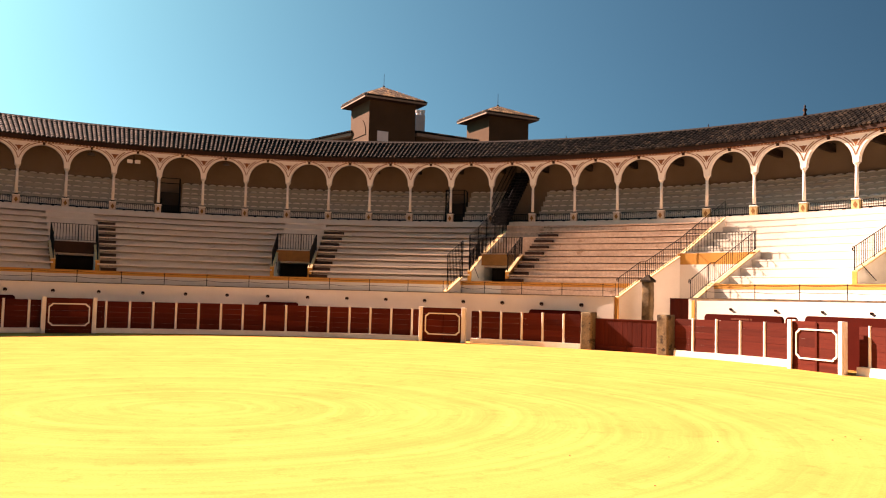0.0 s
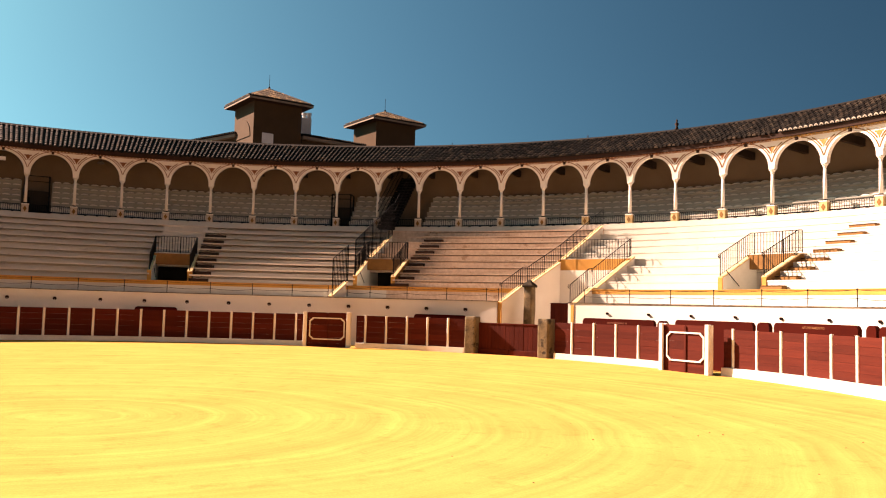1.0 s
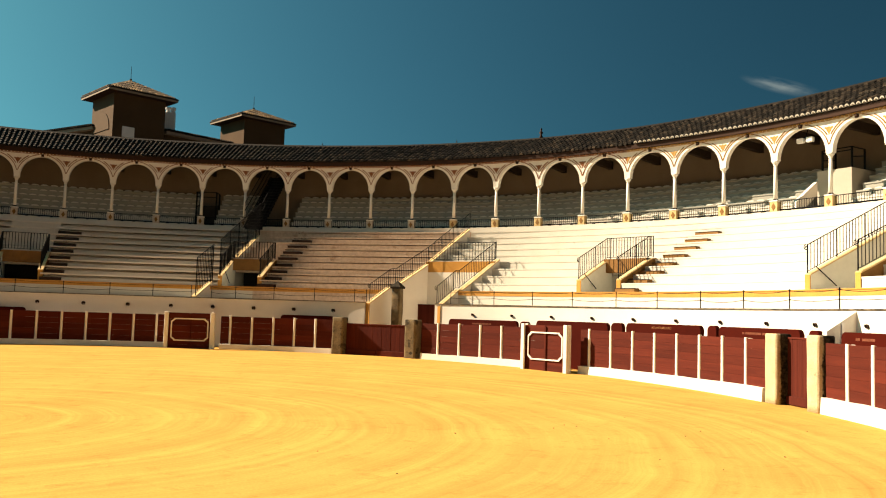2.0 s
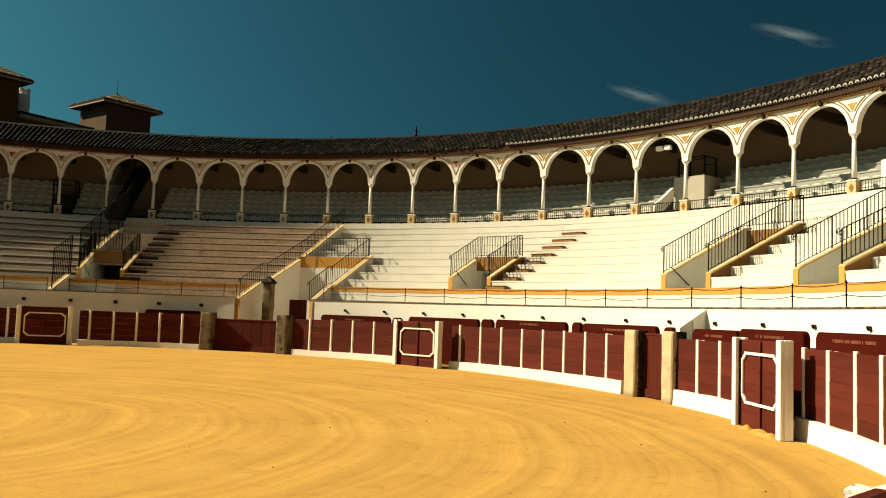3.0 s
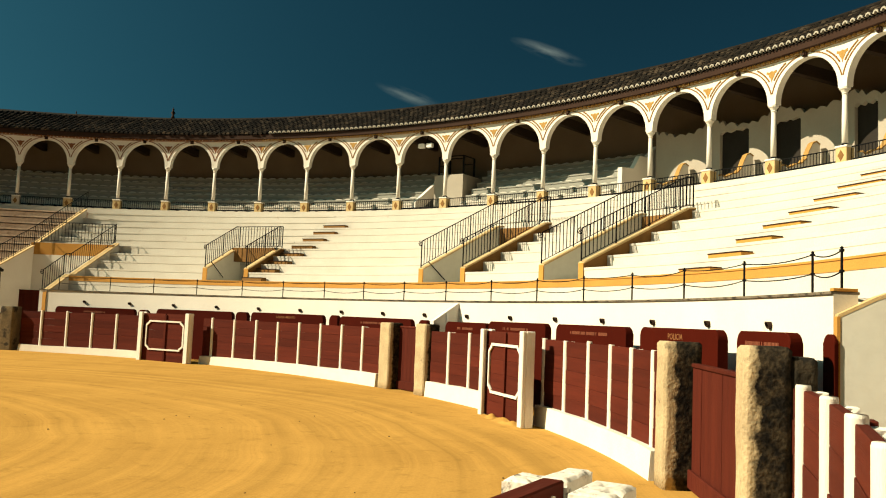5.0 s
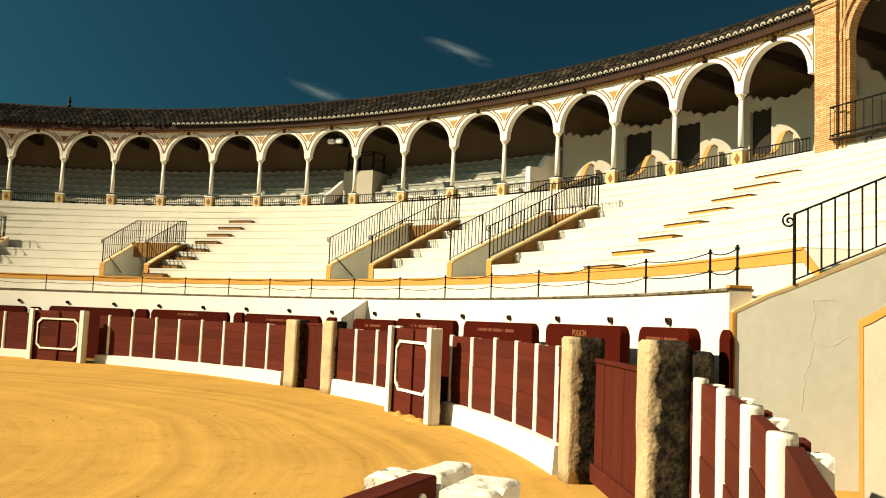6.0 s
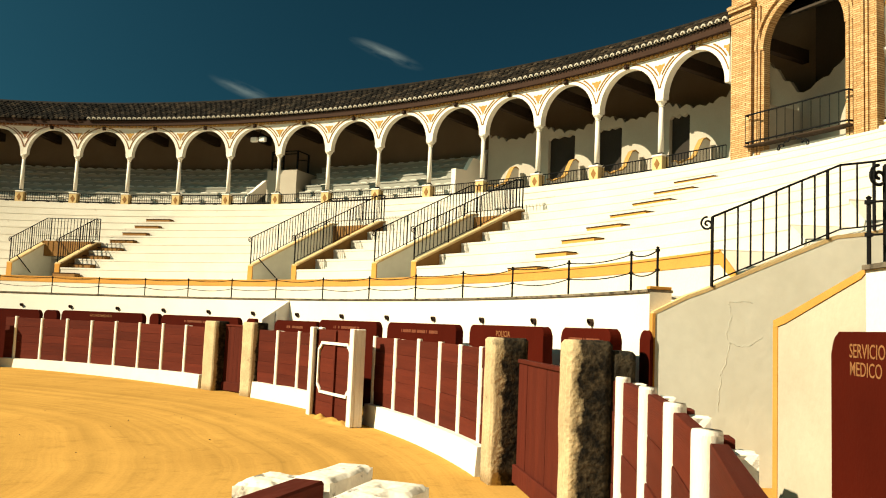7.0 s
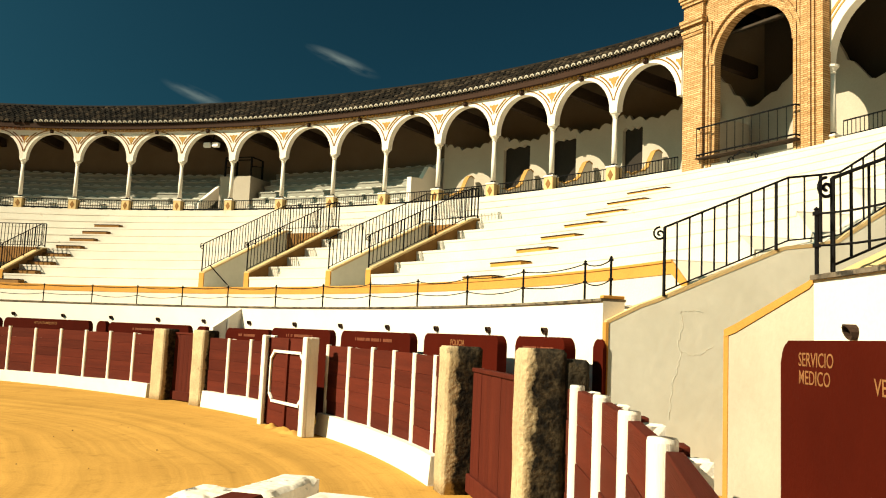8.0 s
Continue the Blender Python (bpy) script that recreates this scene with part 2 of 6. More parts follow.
OLDPLASTER = material("old_cream_plaster", (0.40, 0.365, 0.29), 0.95, (0.33, 0.295, 0.225), 1.1, 0.8, 14, 0.05, 0.25, stain=(0.30, 0.26, 0.19), stain_scale=2.0, stain_cut=0.68)
PLUGMORTAR = material("eave_mortar", (0.40, 0.37, 0.31), 0.9, (0.28, 0.25, 0.2), 6.0, 0.6, 40, 0.2, 0.2)
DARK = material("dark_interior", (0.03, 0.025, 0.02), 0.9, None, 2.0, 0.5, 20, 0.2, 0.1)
WOOD = material("dark_timber", (0.045, 0.028, 0.018), 0.8, None, 3.0, 0.5, 30, 0.3, 0.3, stretch=(0.2, 1, 1))
COPING_DIRT = material("grimy_coping", (0.22, 0.18, 0.13), 0.95, (0.08, 0.065, 0.05), 3.0, 0.8, 30, 0.3, 0.6, stain=(0.016, 0.015, 0.013), stain_scale=7.0, stain_cut=0.50)
COPE = material("cream_coping", (0.58, 0.43, 0.23), 0.85, (0.50, 0.32, 0.13), 2.5, 0.6, 40, 0.1, 0.25)
SIENNA = material("brown_red_ornament", (0.23, 0.092, 0.042), 0.85, (0.17, 0.065, 0.03), 4.0, 0.6, 40, 0.15, 0.1)
ORNAMENT = material("dark_ochre_ornament", (0.40, 0.235, 0.075), 0.85, (0.30, 0.16, 0.05), 4.0, 0.6, 40, 0.15, 0.1)
GALWALL = material("gallery_plaster", (0.39, 0.35, 0.285), 0.9, (0.33, 0.295, 0.24), 0.8, 0.7, 25, 0.08, 0.2)
# bed darkened: shade between the barrel tiles is put into its colour
TILE_BED = material("tile_bed", (0.030, 0.024, 0.018), 0.95, (0.016, 0.014, 0.011), 3.0, 0.8, 20, 0.3, 0.3)
LETTER = material("faded_yellow_letters", (0.29, 0.13, 0.05), 0.8, (0.17, 0.06, 0.025), 12.0, 0.6, 60, 0.3, 0.1)
LETTER_DIM = material("worn_letters", (0.24, 0.075, 0.04), 0.8, (0.16, 0.04, 0.022), 12.0, 0.6, 60, 0.3, 0.1)
PIPE = material("clay_pipe", (0.05, 0.027, 0.018), 0.9, None, 6.0, 0.5, 40, 0.2, 0.2)
SHEETRED = material("oxblood_sheet", (0.056, 0.0058, 0.0026), 0.85, (0.044, 0.0045, 0.0021), 1.6, 0.7, 30, 0.06, 0.12, vary=0.15, spec=0.03, stain=(0.2, 0.12, 0.09), stain_scale=18.0, stain_cut=0.78)
PLANKRED = material("gate_plank", (0.094, 0.0165, 0.009), 0.85, (0.062, 0.0105, 0.0065), 3.0, 0.8, 25, 0.2, 0.3, vary=0.25, stretch=(1, 1, 0.25), spec=0.08, stain=(0.03, 0.012, 0.010), stain_scale=9.0, stain_cut=0.70)
TOWERWALL = material("tower_render", (0.080, 0.046, 0.022), 0.9, (0.060, 0.034, 0.016), 0.7, 0.6, 20, 0.12, 0.2)
LAMPGREY = material("grey_lamp_enamel", (0.12, 0.11, 0.10), 0.5, None, 3.0, 0.4, 40, 0.1, 0.05)
METALWHITE = material("white_fitting", (0.75, 0.73, 0.68), 0.5, None, 2.0, 0.4, 40, 0.05, 0.05)
WPLASTER = material("crumbling_whitewash", (0.78, 0.74, 0.66), 0.9, (0.66, 0.6, 0.5), 6.0, 0.7, 40, 0.2, 0.3, stain=(0.02, 0.018, 0.016), stain_scale=60.0, stain_cut=0.575)
BRICKWALL = material("buff_brick", (0.66, 0.44, 0.24), 0.9, (0.53, 0.34, 0.175), 1.4, 0.9, 22, 0.3, 0.5, stain=(0.17, 0.10, 0.055), stain_scale=5.0, stain_cut=0.62)
_nt = BRICKWALL.node_tree
_bt = _nt.nodes.new("ShaderNodeTexBrick")
_bt.inputs["Scale"].default_value, _bt.inputs["Brick Width"].default_value, _bt.inputs["Row Height"].default_value, _bt.inputs["Mortar Size"].default_value = 1.0, 0.23, 0.052, 0.009
_bt.inputs["Color1"].default_value, _bt.inputs["Color2"].default_value, _bt.inputs["Mortar"].default_value = (1, 1, 1, 1), (0.66, 0.58, 0.48, 1), (0.42, 0.33, 0.25, 1)
_tc = _nt.nodes.new("ShaderNodeTexCoord")
_sw = _nt.nodes.new("ShaderNodeMapping")
_sw.inputs["Rotation"].default_value = (radians(-90), 0, 0)
_nt.links.new(_tc.outputs["Object"], _sw.inputs[0])
_nt.links.new(_sw.outputs[0], _bt.inputs["Vector"])
_pb = _nt.nodes["Principled BSDF"]
_mx = _nt.nodes.new("ShaderNodeMix")
_mx.data_type, _mx.blend_type = "RGBA", "MULTIPLY"
_mx.inputs[0].default_value = 1.0
_nt.links.new(_pb.inputs["Base Color"].links[0].from_socket, _mx.inputs[6])
_nt.links.new(_bt.outputs["Color"], _mx.inputs[7])
_nt.links.new(_mx.outputs[2], _pb.inputs["Base Color"])
# tan wall and ceiling, both darkened beyond their paint to hold gallery shade
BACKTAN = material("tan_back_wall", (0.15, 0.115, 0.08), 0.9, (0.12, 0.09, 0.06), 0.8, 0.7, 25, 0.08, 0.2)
INNERSHADE = material("shaded_interior", (0.05, 0.038, 0.028), 0.9, None, 1.0, 0.5, 25, 0.15, 0.2)


# ---- building helpers ----
def mesh_of(name, bm, mat):
    me = bpy.data.meshes.new(name)
    bmesh.ops.recalc_face_normals(bm, faces=bm.faces)
    bm.to_mesh(me)
    bm.free()
    for x in mat if isinstance(mat, (list, tuple)) else [mat]:
        me.materials.append(x)
    return me


def smooth(ob):
    ob.data.polygons.foreach_set("use_smooth", [True] * len(ob.data.polygons))
    return ob


def thing(name, bm, mat, label, category, kind="", group="", m=None):
    """A top-level thing: a mesh of its own, or an Empty where bm is None."""
    ob = new(name, mesh_of(name, bm, mat) if bm is not None else None)
    if m is not None:
        ob.matrix_world = m
    return tagged(ob, label, category, group, kind)


def part(name, bm, mat, parent, label="", m=None):
    me = bm if isinstance(bm, bpy.types.Mesh) else mesh_of(name, bm, mat)
    ob = new(name, me)
    ob.parent = parent
    if m is not None:
        ob.matrix_basis = m
    if label:
        ob["label"] = label
    return ob


def box(bm, x0, x1, y0, y1, z0, z1, m=None, bevel=0.0):
    vs = [bm.verts.new((x, y, z)) for z in (z0, z1) for y in (y0, y1) for x in (x0, x1)]
    fs = [bm.faces.new([vs[i] for i in q]) for q in ((0, 2, 3, 1), (4, 5, 7, 6), (0, 1, 5, 4), (2, 6, 7, 3), (0, 4, 6, 2), (1, 3, 7, 5))]
    if bevel:
        es = list({e for f in fs for e in f.edges})
        out = bmesh.ops.bevel(bm, geom=es, offset=bevel, segments=1, affect="EDGES", profile=0.5)
        vs = list({v for f in out["faces"] for v in f.verts} | {v for v in vs if v.is_valid})
    if m is not None:
        bmesh.ops.transform(bm, matrix=m, verts=vs)
    return vs


def sweep(profile, a0, a1, step=1.0, bm=None, caps=True):
    """A closed profile of (r, z) turned round the ring's centre from a0 to a1 degrees; an end may depend on r."""
    e0, e1 = (e if callable(e) else None for e in (a0, a1))
    a0, a1 = (e(25.0) if callable(e) else e for e in (a0, a1))
    bm = bm or bmesh.new()
    full = abs(a1 - a0) >= 359.99
    n = max(1, math.ceil(abs(a1 - a0) / step))
    rings = []
    for i in range(n if full else n + 1):
        row = []
        for r, z in profile:
            p, q = (e(r) if e else x for e, x in ((e0, a0), (e1, a1)))
            a = radians(p + (q - p) * i / n)
            row.append(bm.verts.new((r * math.sin(a), r * math.cos(a), z)))
        rings.append(row)
    k = len(profile)
    for i in range(n):
        p, q = rings[i], rings[(i + 1) % len(rings)]
        for j in range(k):
            bm.faces.new((p[j], p[(j + 1) % k], q[(j + 1) % k], q[j]))
    if caps and not full:
        bm.faces.new(rings[0])
        bm.faces.new(list(reversed(rings[-1])))
    return bm


def tube(bm, points, radius, sides=6):
    """A round bar along points."""
    rows = []
    for i, p in enumerate(points):
        p = Vector(p)
        d = (Vector(points[min(i + 1, len(points) - 1)]) - Vector(points[max(i - 1, 0)])).normalized()
        u = d.cross(Vector((0, 0, 1)) if abs(d.z) < 0.9 else Vector((1, 0, 0))).normalized()
        w = d.cross(u)
        rows.append([bm.verts.new(p + radius * (math.cos(2 * math.pi * k / sides) * u + math.sin(2 * math.pi * k / sides) * w)) for k in range(sides)])
    for a, b in zip(rows, rows[1:]):
        for k in range(sides):
            bm.faces.new((a[k], a[(k + 1) % sides], b[(k + 1) % sides], b[k]))
    bm.faces.new(rows[0])
    bm.faces.new(list(reversed(rows[-1])))
    return bm


def lathe(bm, profile, sides=12, centre=(0, 0)):
    """(radius, z) turned about an upright axis."""
    rows = [[bm.verts.new((centre[0] + r * math.cos(2 * math.pi * k / sides), centre[1] + r * math.sin(2 * math.pi * k / sides), z)) for k in range(sides)] for r, z in profile]
    for a, b in zip(rows, rows[1:]):
        for k in range(sides):
            bm.faces.new((a[k], a[(k + 1) % sides], b[(k + 1) % sides], b[k]))
    bm.faces.new(rows[0])
    bm.faces.new(list(reversed(rows[-1])))
    return bm


def prism(bm, outline, y0, y1, m=None):
    """An (x, z) outline given thickness from y0 to y1."""
    f = [bm.verts.new((x, y0, z)) for x, z in outline]
    b = [bm.verts.new((x, y1, z)) for x, z in outline]
    n = len(outline)
    bm.faces.new(f)
    bm.faces.new(list(reversed(b)))
    for i in range(n):
        bm.faces.new((f[i], b[i], b[(i + 1) % n], f[(i + 1) % n]))
    if m is not None:
        bmesh.ops.transform(bm, matrix=m, verts=f + b)
    return bm


# ---- plan ----
R_BAR, H_BAR = 20.24, 1.56           # barrier face and height
R_WALL, Z_WALL = 22.23, 2.34         # front wall of the stand
R_FRONT, Z_WALK = 23.3, 2.95         # front seat row and the walkway behind it
R_ROW, RUN, RISE, ROWS = 24.2, 0.76, 0.37, 9
Z_TOP = Z_WALK + RISE * ROWS
R_GAL, Z_GAL = 31.38, 6.58           # gallery front and its floor
R_BACK = 34.6
R_EAVE, Z_EAVE = 31.11, 10.36        # tile line at the eave
R_RIDGE, Z_RIDGE = 34.75, 12.0       # and at the ridge
COL0, PITCH = 21.2, 4.488              # a column of the arcade and the spacing


def at(r, a, z=0.0):
    """The pose at (r, angle, z): x along the ring clockwise, y outwards, z up."""
    return Matrix.Translation((r * math.sin(radians(a)), r * math.cos(radians(a)), z)) @ Matrix.Rotation(-radians(a), 4, "Z")


def spot(r, a, z=0.0):
    return Vector((r * math.sin(radians(a)), r * math.cos(radians(a)), z))


def row_z(r):
    """Height of the slope along the seat edges."""
    return Z_WALK + RISE + RISE / RUN * (r - R_ROW)


def unit_box(name, mat, bevel=0.0):
    """A shared unit block standing on its base: scaled per piece."""
    bm = bmesh.new()
    box(bm, -0.5, 0.5, -0.5, 0.5, 0, 1, None, bevel)
    return mesh_of(name, bm, mat)


def piece(name, me, parent, m, size, label=""):
    ob = new(name, me)
    ob.parent = parent
    ob.matrix_basis = m @ Matrix.Diagonal((*size, 1))
    if label:
        ob["label"] = label
    return ob


# ---- ground ----
def sand_z(y):
    """Raises the sand towards the shaded side to fit the barrier's foot to the camera's view."""
    k = max(0.0, min(1.0, (y + 6.0) / 22.0))
    return 0.15 * k * k * (3 - 2 * k)


bm = bmesh.new()
prev = None
for r in (0.0, 3.0, 6.0, 9.0, 12.0, 14.0, 16.0, 17.5, 19.0, 20.1, 22.3, 40.0, 200.0, 3000.0):
    cur = [bm.verts.new((r * math.sin(radians(a)), r * math.cos(radians(a)), sand_z(r * math.cos(radians(a))))) for a in range(0, 360, 4)] if r else [bm.verts.new((0, 0, sand_z(0)))]
    if prev:
        for i in range(90):
            j = (i + 1) % 90
            bm.faces.new((prev[0], cur[i], cur[j]) if len(prev) == 1 else (prev[i], cur[i], cur[j], prev[j]))
    prev = cur
thing("ground", bm, SAND, "raked yellow-ochre sand of the arena floor", "ground", "structure")

# ---- front wall of the stand, open at the two gate passages ----
GATE_1, GATE_3 = (38.2, 47.1), (130.3, 138.7)
WALL_SPANS = [("wall_shade_side", -62.0, GATE_1[0]), ("wall_sun_side", GATE_1[1], GATE_3[0]), ("wall_near", 141.66, 298.0)]
for name, a0, a1 in WALL_SPANS:
    w = thing(name, sweep([(R_WALL, 0), (R_WALL + 0.3, 0), (R_WALL + 0.3, Z_WALL), (R_WALL, Z_WALL)], a0, a1, 1.0), LIME, "whitewashed ring wall in front of the stands, peeling in patches", "wall", "structure")
    part("coping", sweep([(R_WALL - 0.03, Z_WALL), (R_WALL + 0.32, Z_WALL), (R_WALL + 0.32, Z_WALL + 0.035), (R_WALL - 0.03, Z_WALL + 0.035)], a0, a1, 1.0), COPING_DIRT, w, "thin weathered grey coping")

# ---- passages through the seat rows: (start, end, how far back they reach) ----
VOMITORIES = [(-29.85, -25.65, 25.95), (-5.45, -1.35, 25.95), (18.7, 22.9, 25.95), (61.55, 65.65, 25.95), (85.5, 89.6, 27.95), (98.2, 101.7, 27.95)]


def edge_line(*knots):
    """An angle that depends on r, by straight lines between knots (r, angle)."""
    def f(r):
        if r <= knots[0][0]:
            return knots[0][1]
        for (r0, x0), (r1, x1) in zip(knots, knots[1:]):
            if r <= r1:
                return x0 + (x1 - x0) * (r - r0) / (r1 - r0)
        return knots[-1][1]
    return f


GATE_1_LEFT = edge_line((22.25, 38.5), (23.6, 39.65), (25.9, 41.05), (29.75, 41.95))
GATE_1_RIGHT = edge_line((22.25, 47.6), (23.5, 48.2), (26.3, 49.05))
PASSAGE_AZ = 143.0                   # the near passage's left wall runs this way from its front edge


def passage_point(s, z):
    return spot(22.22, 130.65, z) + Vector((math.sin(radians(PASSAGE_AZ)), math.cos(radians(PASSAGE_AZ)), 0)) * s


def GATE_3_LEFT(r):
    """Where that wall meets the radius r, a little inside its thickness."""
    c = math.cos(radians(PASSAGE_AZ - 130.65)) * 22.22
    p = passage_point(math.sqrt(max(0.0, r * r - 22.22 ** 2 + c * c)) - c, 0)
    return math.degrees(math.atan2(p.x, p.y)) - 1.3



GATES = [(GATE_1_LEFT, GATE_1_RIGHT, 25.95), (GATE_3_LEFT, 140.6, 28.5)]
CUTS = sorted([(a0 - 0.2, a1 + 0.2, b) for a0, a1, b in VOMITORIES] + GATES, key=lambda c: c[0](25.0) if callable(c[0]) else c[0])


def row_profile(i, r_from=None, nose=0.02):
    r0 = R_ROW + RUN * i
    r1 = R_GAL - 0.3 if i == ROWS - 1 else r0 + RUN + 0.04
    z0, z1 = Z_WALK + RISE * i, Z_WALK + RISE * (i + 1)
    if r_from and r_from > r0:
        return [(r_from, z1), (r1, z1), (r1, z1 + RISE), (r_from, z1 + RISE)]
    if nose == 0.05:
        # a narrow gap under the front edge
        return [(r0, z0 - 0.3), (r1, z0 - 0.3), (r1, z1), (r0 - nose, z1), (r0 - nose, z1 - 0.07), (r0 + 0.4, z1 - 0.07), (r0 + 0.4, z1 - 0.12), (r0, z1 - 0.12)]
    if nose > 0.05:
        # slab seats with a deep shadow gap under the front edge
        return [(r0, z0 - 0.3), (r1, z0 - 0.3), (r1, z1), (r0 - nose, z1), (r0 - nose, z1 - 0.07), (r0 + 0.66, z1 - 0.07), (r0 + 0.66, z1 - 0.20), (r0, z1 - 0.20)]
    return [(r0, z0 - 0.3), (r1, z0 - 0.3), (r1, z1), (r0 - nose, z1), (r0 - nose, z1 - 0.06), (r0, z1 - 0.075)]


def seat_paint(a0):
    """Seat colour by angle: grey up to 18 degrees, brown up to 38, white beyond."""
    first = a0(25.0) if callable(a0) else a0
    return SEAT_GREY if first < 18 else SEAT_BROWN if first < 38 else SEAT


def stand_section(a0, a1):
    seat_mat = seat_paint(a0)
    low_mat = SEAT if seat_mat is SEAT_GREY else seat_mat
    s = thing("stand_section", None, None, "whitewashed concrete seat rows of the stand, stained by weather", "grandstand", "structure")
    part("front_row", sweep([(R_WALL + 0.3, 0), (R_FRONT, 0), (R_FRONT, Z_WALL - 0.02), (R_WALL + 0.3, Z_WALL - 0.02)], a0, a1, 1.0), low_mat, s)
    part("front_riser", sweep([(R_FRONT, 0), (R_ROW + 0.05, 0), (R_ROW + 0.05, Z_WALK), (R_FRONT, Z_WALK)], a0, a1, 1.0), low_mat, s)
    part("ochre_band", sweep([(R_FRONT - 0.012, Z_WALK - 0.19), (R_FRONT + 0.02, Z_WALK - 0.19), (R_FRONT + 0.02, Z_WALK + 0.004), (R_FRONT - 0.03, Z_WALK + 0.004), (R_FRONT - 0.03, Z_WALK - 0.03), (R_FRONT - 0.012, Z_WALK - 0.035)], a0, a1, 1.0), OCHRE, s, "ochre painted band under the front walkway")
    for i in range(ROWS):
        bm = sweep(row_profile(i, None, 0.06 if seat_mat is SEAT_GREY else 0.05 if seat_mat is SEAT_BROWN else 0.012), a0, a1, 1.0)
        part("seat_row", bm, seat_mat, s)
    part("body", sweep([(R_ROW + 0.3, 0), (R_BACK, 0), (R_BACK, Z_TOP - 0.5), (R_GAL - 0.5, Z_TOP - 0.5), (R_ROW + 0.3, Z_WALK - 0.2)], a0, a1, 2.0), SEAT, s)
    return s


edges = [-62.0] + [x for c in CUTS for x in c[:2]] + [298.0]
for i in range(0, len(edges), 2):
    stand_section(edges[i], edges[i + 1])


def passage_fill(a0, a1, back, gate):
    """What lies over and behind a passage: rows above the lintel, the lintel, a tunnel coloured dark for its shade."""
    s = thing("stand_section", None, None, "seat rows over a passage with an ochre lintel", "grandstand", "structure")
    z_lint = 3.84 if back < 27 else 4.5
    for i in range(ROWS):
        r1 = R_ROW + RUN * (i + 1)
        if r1 > back + 0.05:
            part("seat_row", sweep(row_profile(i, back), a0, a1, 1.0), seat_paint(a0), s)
    z_head = Z_WALK + RISE * (math.floor((back - R_ROW) / RUN) + 2)
    # browns put the passage shade into the ochre lintel's colour
    part("lintel", sweep([(back - 0.03, z_lint), (back + 0.25, z_lint), (back + 0.25, z_head - 0.02), (back - 0.03, z_head - 0.02)], a0, a1, 1.0), OCHRE if gate else BROWN if a0 < -20 else STEPBROWN, s, "ochre lintel over the opening, browned in colour where shaded")
    # dark sheets: the tunnel's shade is put into their colour
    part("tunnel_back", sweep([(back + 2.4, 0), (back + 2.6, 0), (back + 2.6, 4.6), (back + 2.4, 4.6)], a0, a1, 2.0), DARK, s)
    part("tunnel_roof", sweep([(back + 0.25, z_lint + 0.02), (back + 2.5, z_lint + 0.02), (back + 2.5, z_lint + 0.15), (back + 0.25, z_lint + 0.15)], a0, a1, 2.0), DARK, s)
    if gate:
        part("passage_floor", sweep([(R_WALL, 0.002), (back + 3, 0.002), (back + 3, 0.02), (R_WALL, 0.02)], a0, a1, 2.0), SAND, s)
    else:
        part("front_row", sweep([(R_WALL + 0.3, 0), (R_FRONT, 0), (R_FRONT, Z_WALL - 0.02), (R_WALL + 0.3, Z_WALL - 0.02)], a0, a1, 1.0), SEAT, s)
        part("passage_floor", sweep([(R_FRONT, 0), (back + 2.4, 0), (back + 2.4, Z_WALK), (R_FRONT, Z_WALK)], a0, a1, 1.0), SEAT, s)
        part("ochre_band", sweep([(R_FRONT - 0.012, Z_WALK - 0.19), (R_FRONT + 0.02, Z_WALK - 0.19), (R_FRONT + 0.02, Z_WALK + 0.004), (R_FRONT - 0.03, Z_WALK + 0.004), (R_FRONT - 0.03, Z_WALK - 0.03), (R_FRONT - 0.012, Z_WALK - 0.035)], a0, a1, 1.0), OCHRE, s)
    return s


bm = bmesh.new()
box(bm, -0.05, 0.05, -0.15, 0.15, 0, 0.04, at(R_WALL + 0.15, 130.18, Z_WALL + 0.036), 0.006)
thing("wall_end_cap", bm, OCHRE, "small ochre cap on the end of the white ring wall", "coping")
for a0, a1, back in VOMITORIES:
    passage_fill(a0 - 0.2, a1 + 0.2, back, False)
for a0, a1, back in GATES:
    passage_fill(a0, a1, back, True)

# ---- gallery shell ----
def ridge_lift(x, y):
    """How far the roof slope stands above its mean line: the ridge climbs towards the sunny end."""
    k = max(0.0, min(1.0, (math.degrees(math.atan2(x, y)) - 45.0) / 40.0))
    return (-0.07 + 0.35 * k * k * (3 - 2 * k)) * max(0.0, min(1.0, (math.hypot(x, y) - R_EAVE) / (R_RIDGE - R_EAVE)))


def lifted(bm):
    for v in bm.verts:
        v.co.z += ridge_lift(v.co.x, v.co.y)
    return bm



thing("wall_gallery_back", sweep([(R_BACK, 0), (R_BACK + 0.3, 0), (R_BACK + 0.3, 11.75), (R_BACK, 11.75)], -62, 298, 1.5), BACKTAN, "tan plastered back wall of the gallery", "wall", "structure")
thing("floor", sweep([(R_GAL - 0.32, Z_TOP - 0.4), (R_BACK, Z_TOP - 0.4), (R_BACK, Z_GAL), (R_GAL - 0.32, Z_GAL)], -62, 298, 1.5), SEAT, "whitewashed kerb and floor of the gallery", "floor", "structure")
thing("ceiling", sweep([(31.3, 10.02), (R_BACK, 11.5), (R_BACK, 11.56), (31.3, 10.08)], -62, 298, 1.5), INNERSHADE, "plastered sloping gallery ceiling, shade put into its colour", "ceiling", "structure")
rf = thing("roof", lifted(sweep([(R_EAVE, Z_EAVE), (R_RIDGE, Z_RIDGE), (36.5, 11.3), (36.5, 11.2), (R_RIDGE, Z_RIDGE - 0.14), (R_EAVE, Z_EAVE - 0.08)], -62, 111.5, 1.5)), TILE_BED, "weathered brown clay tile roof over the arcade", "roof", "structure")
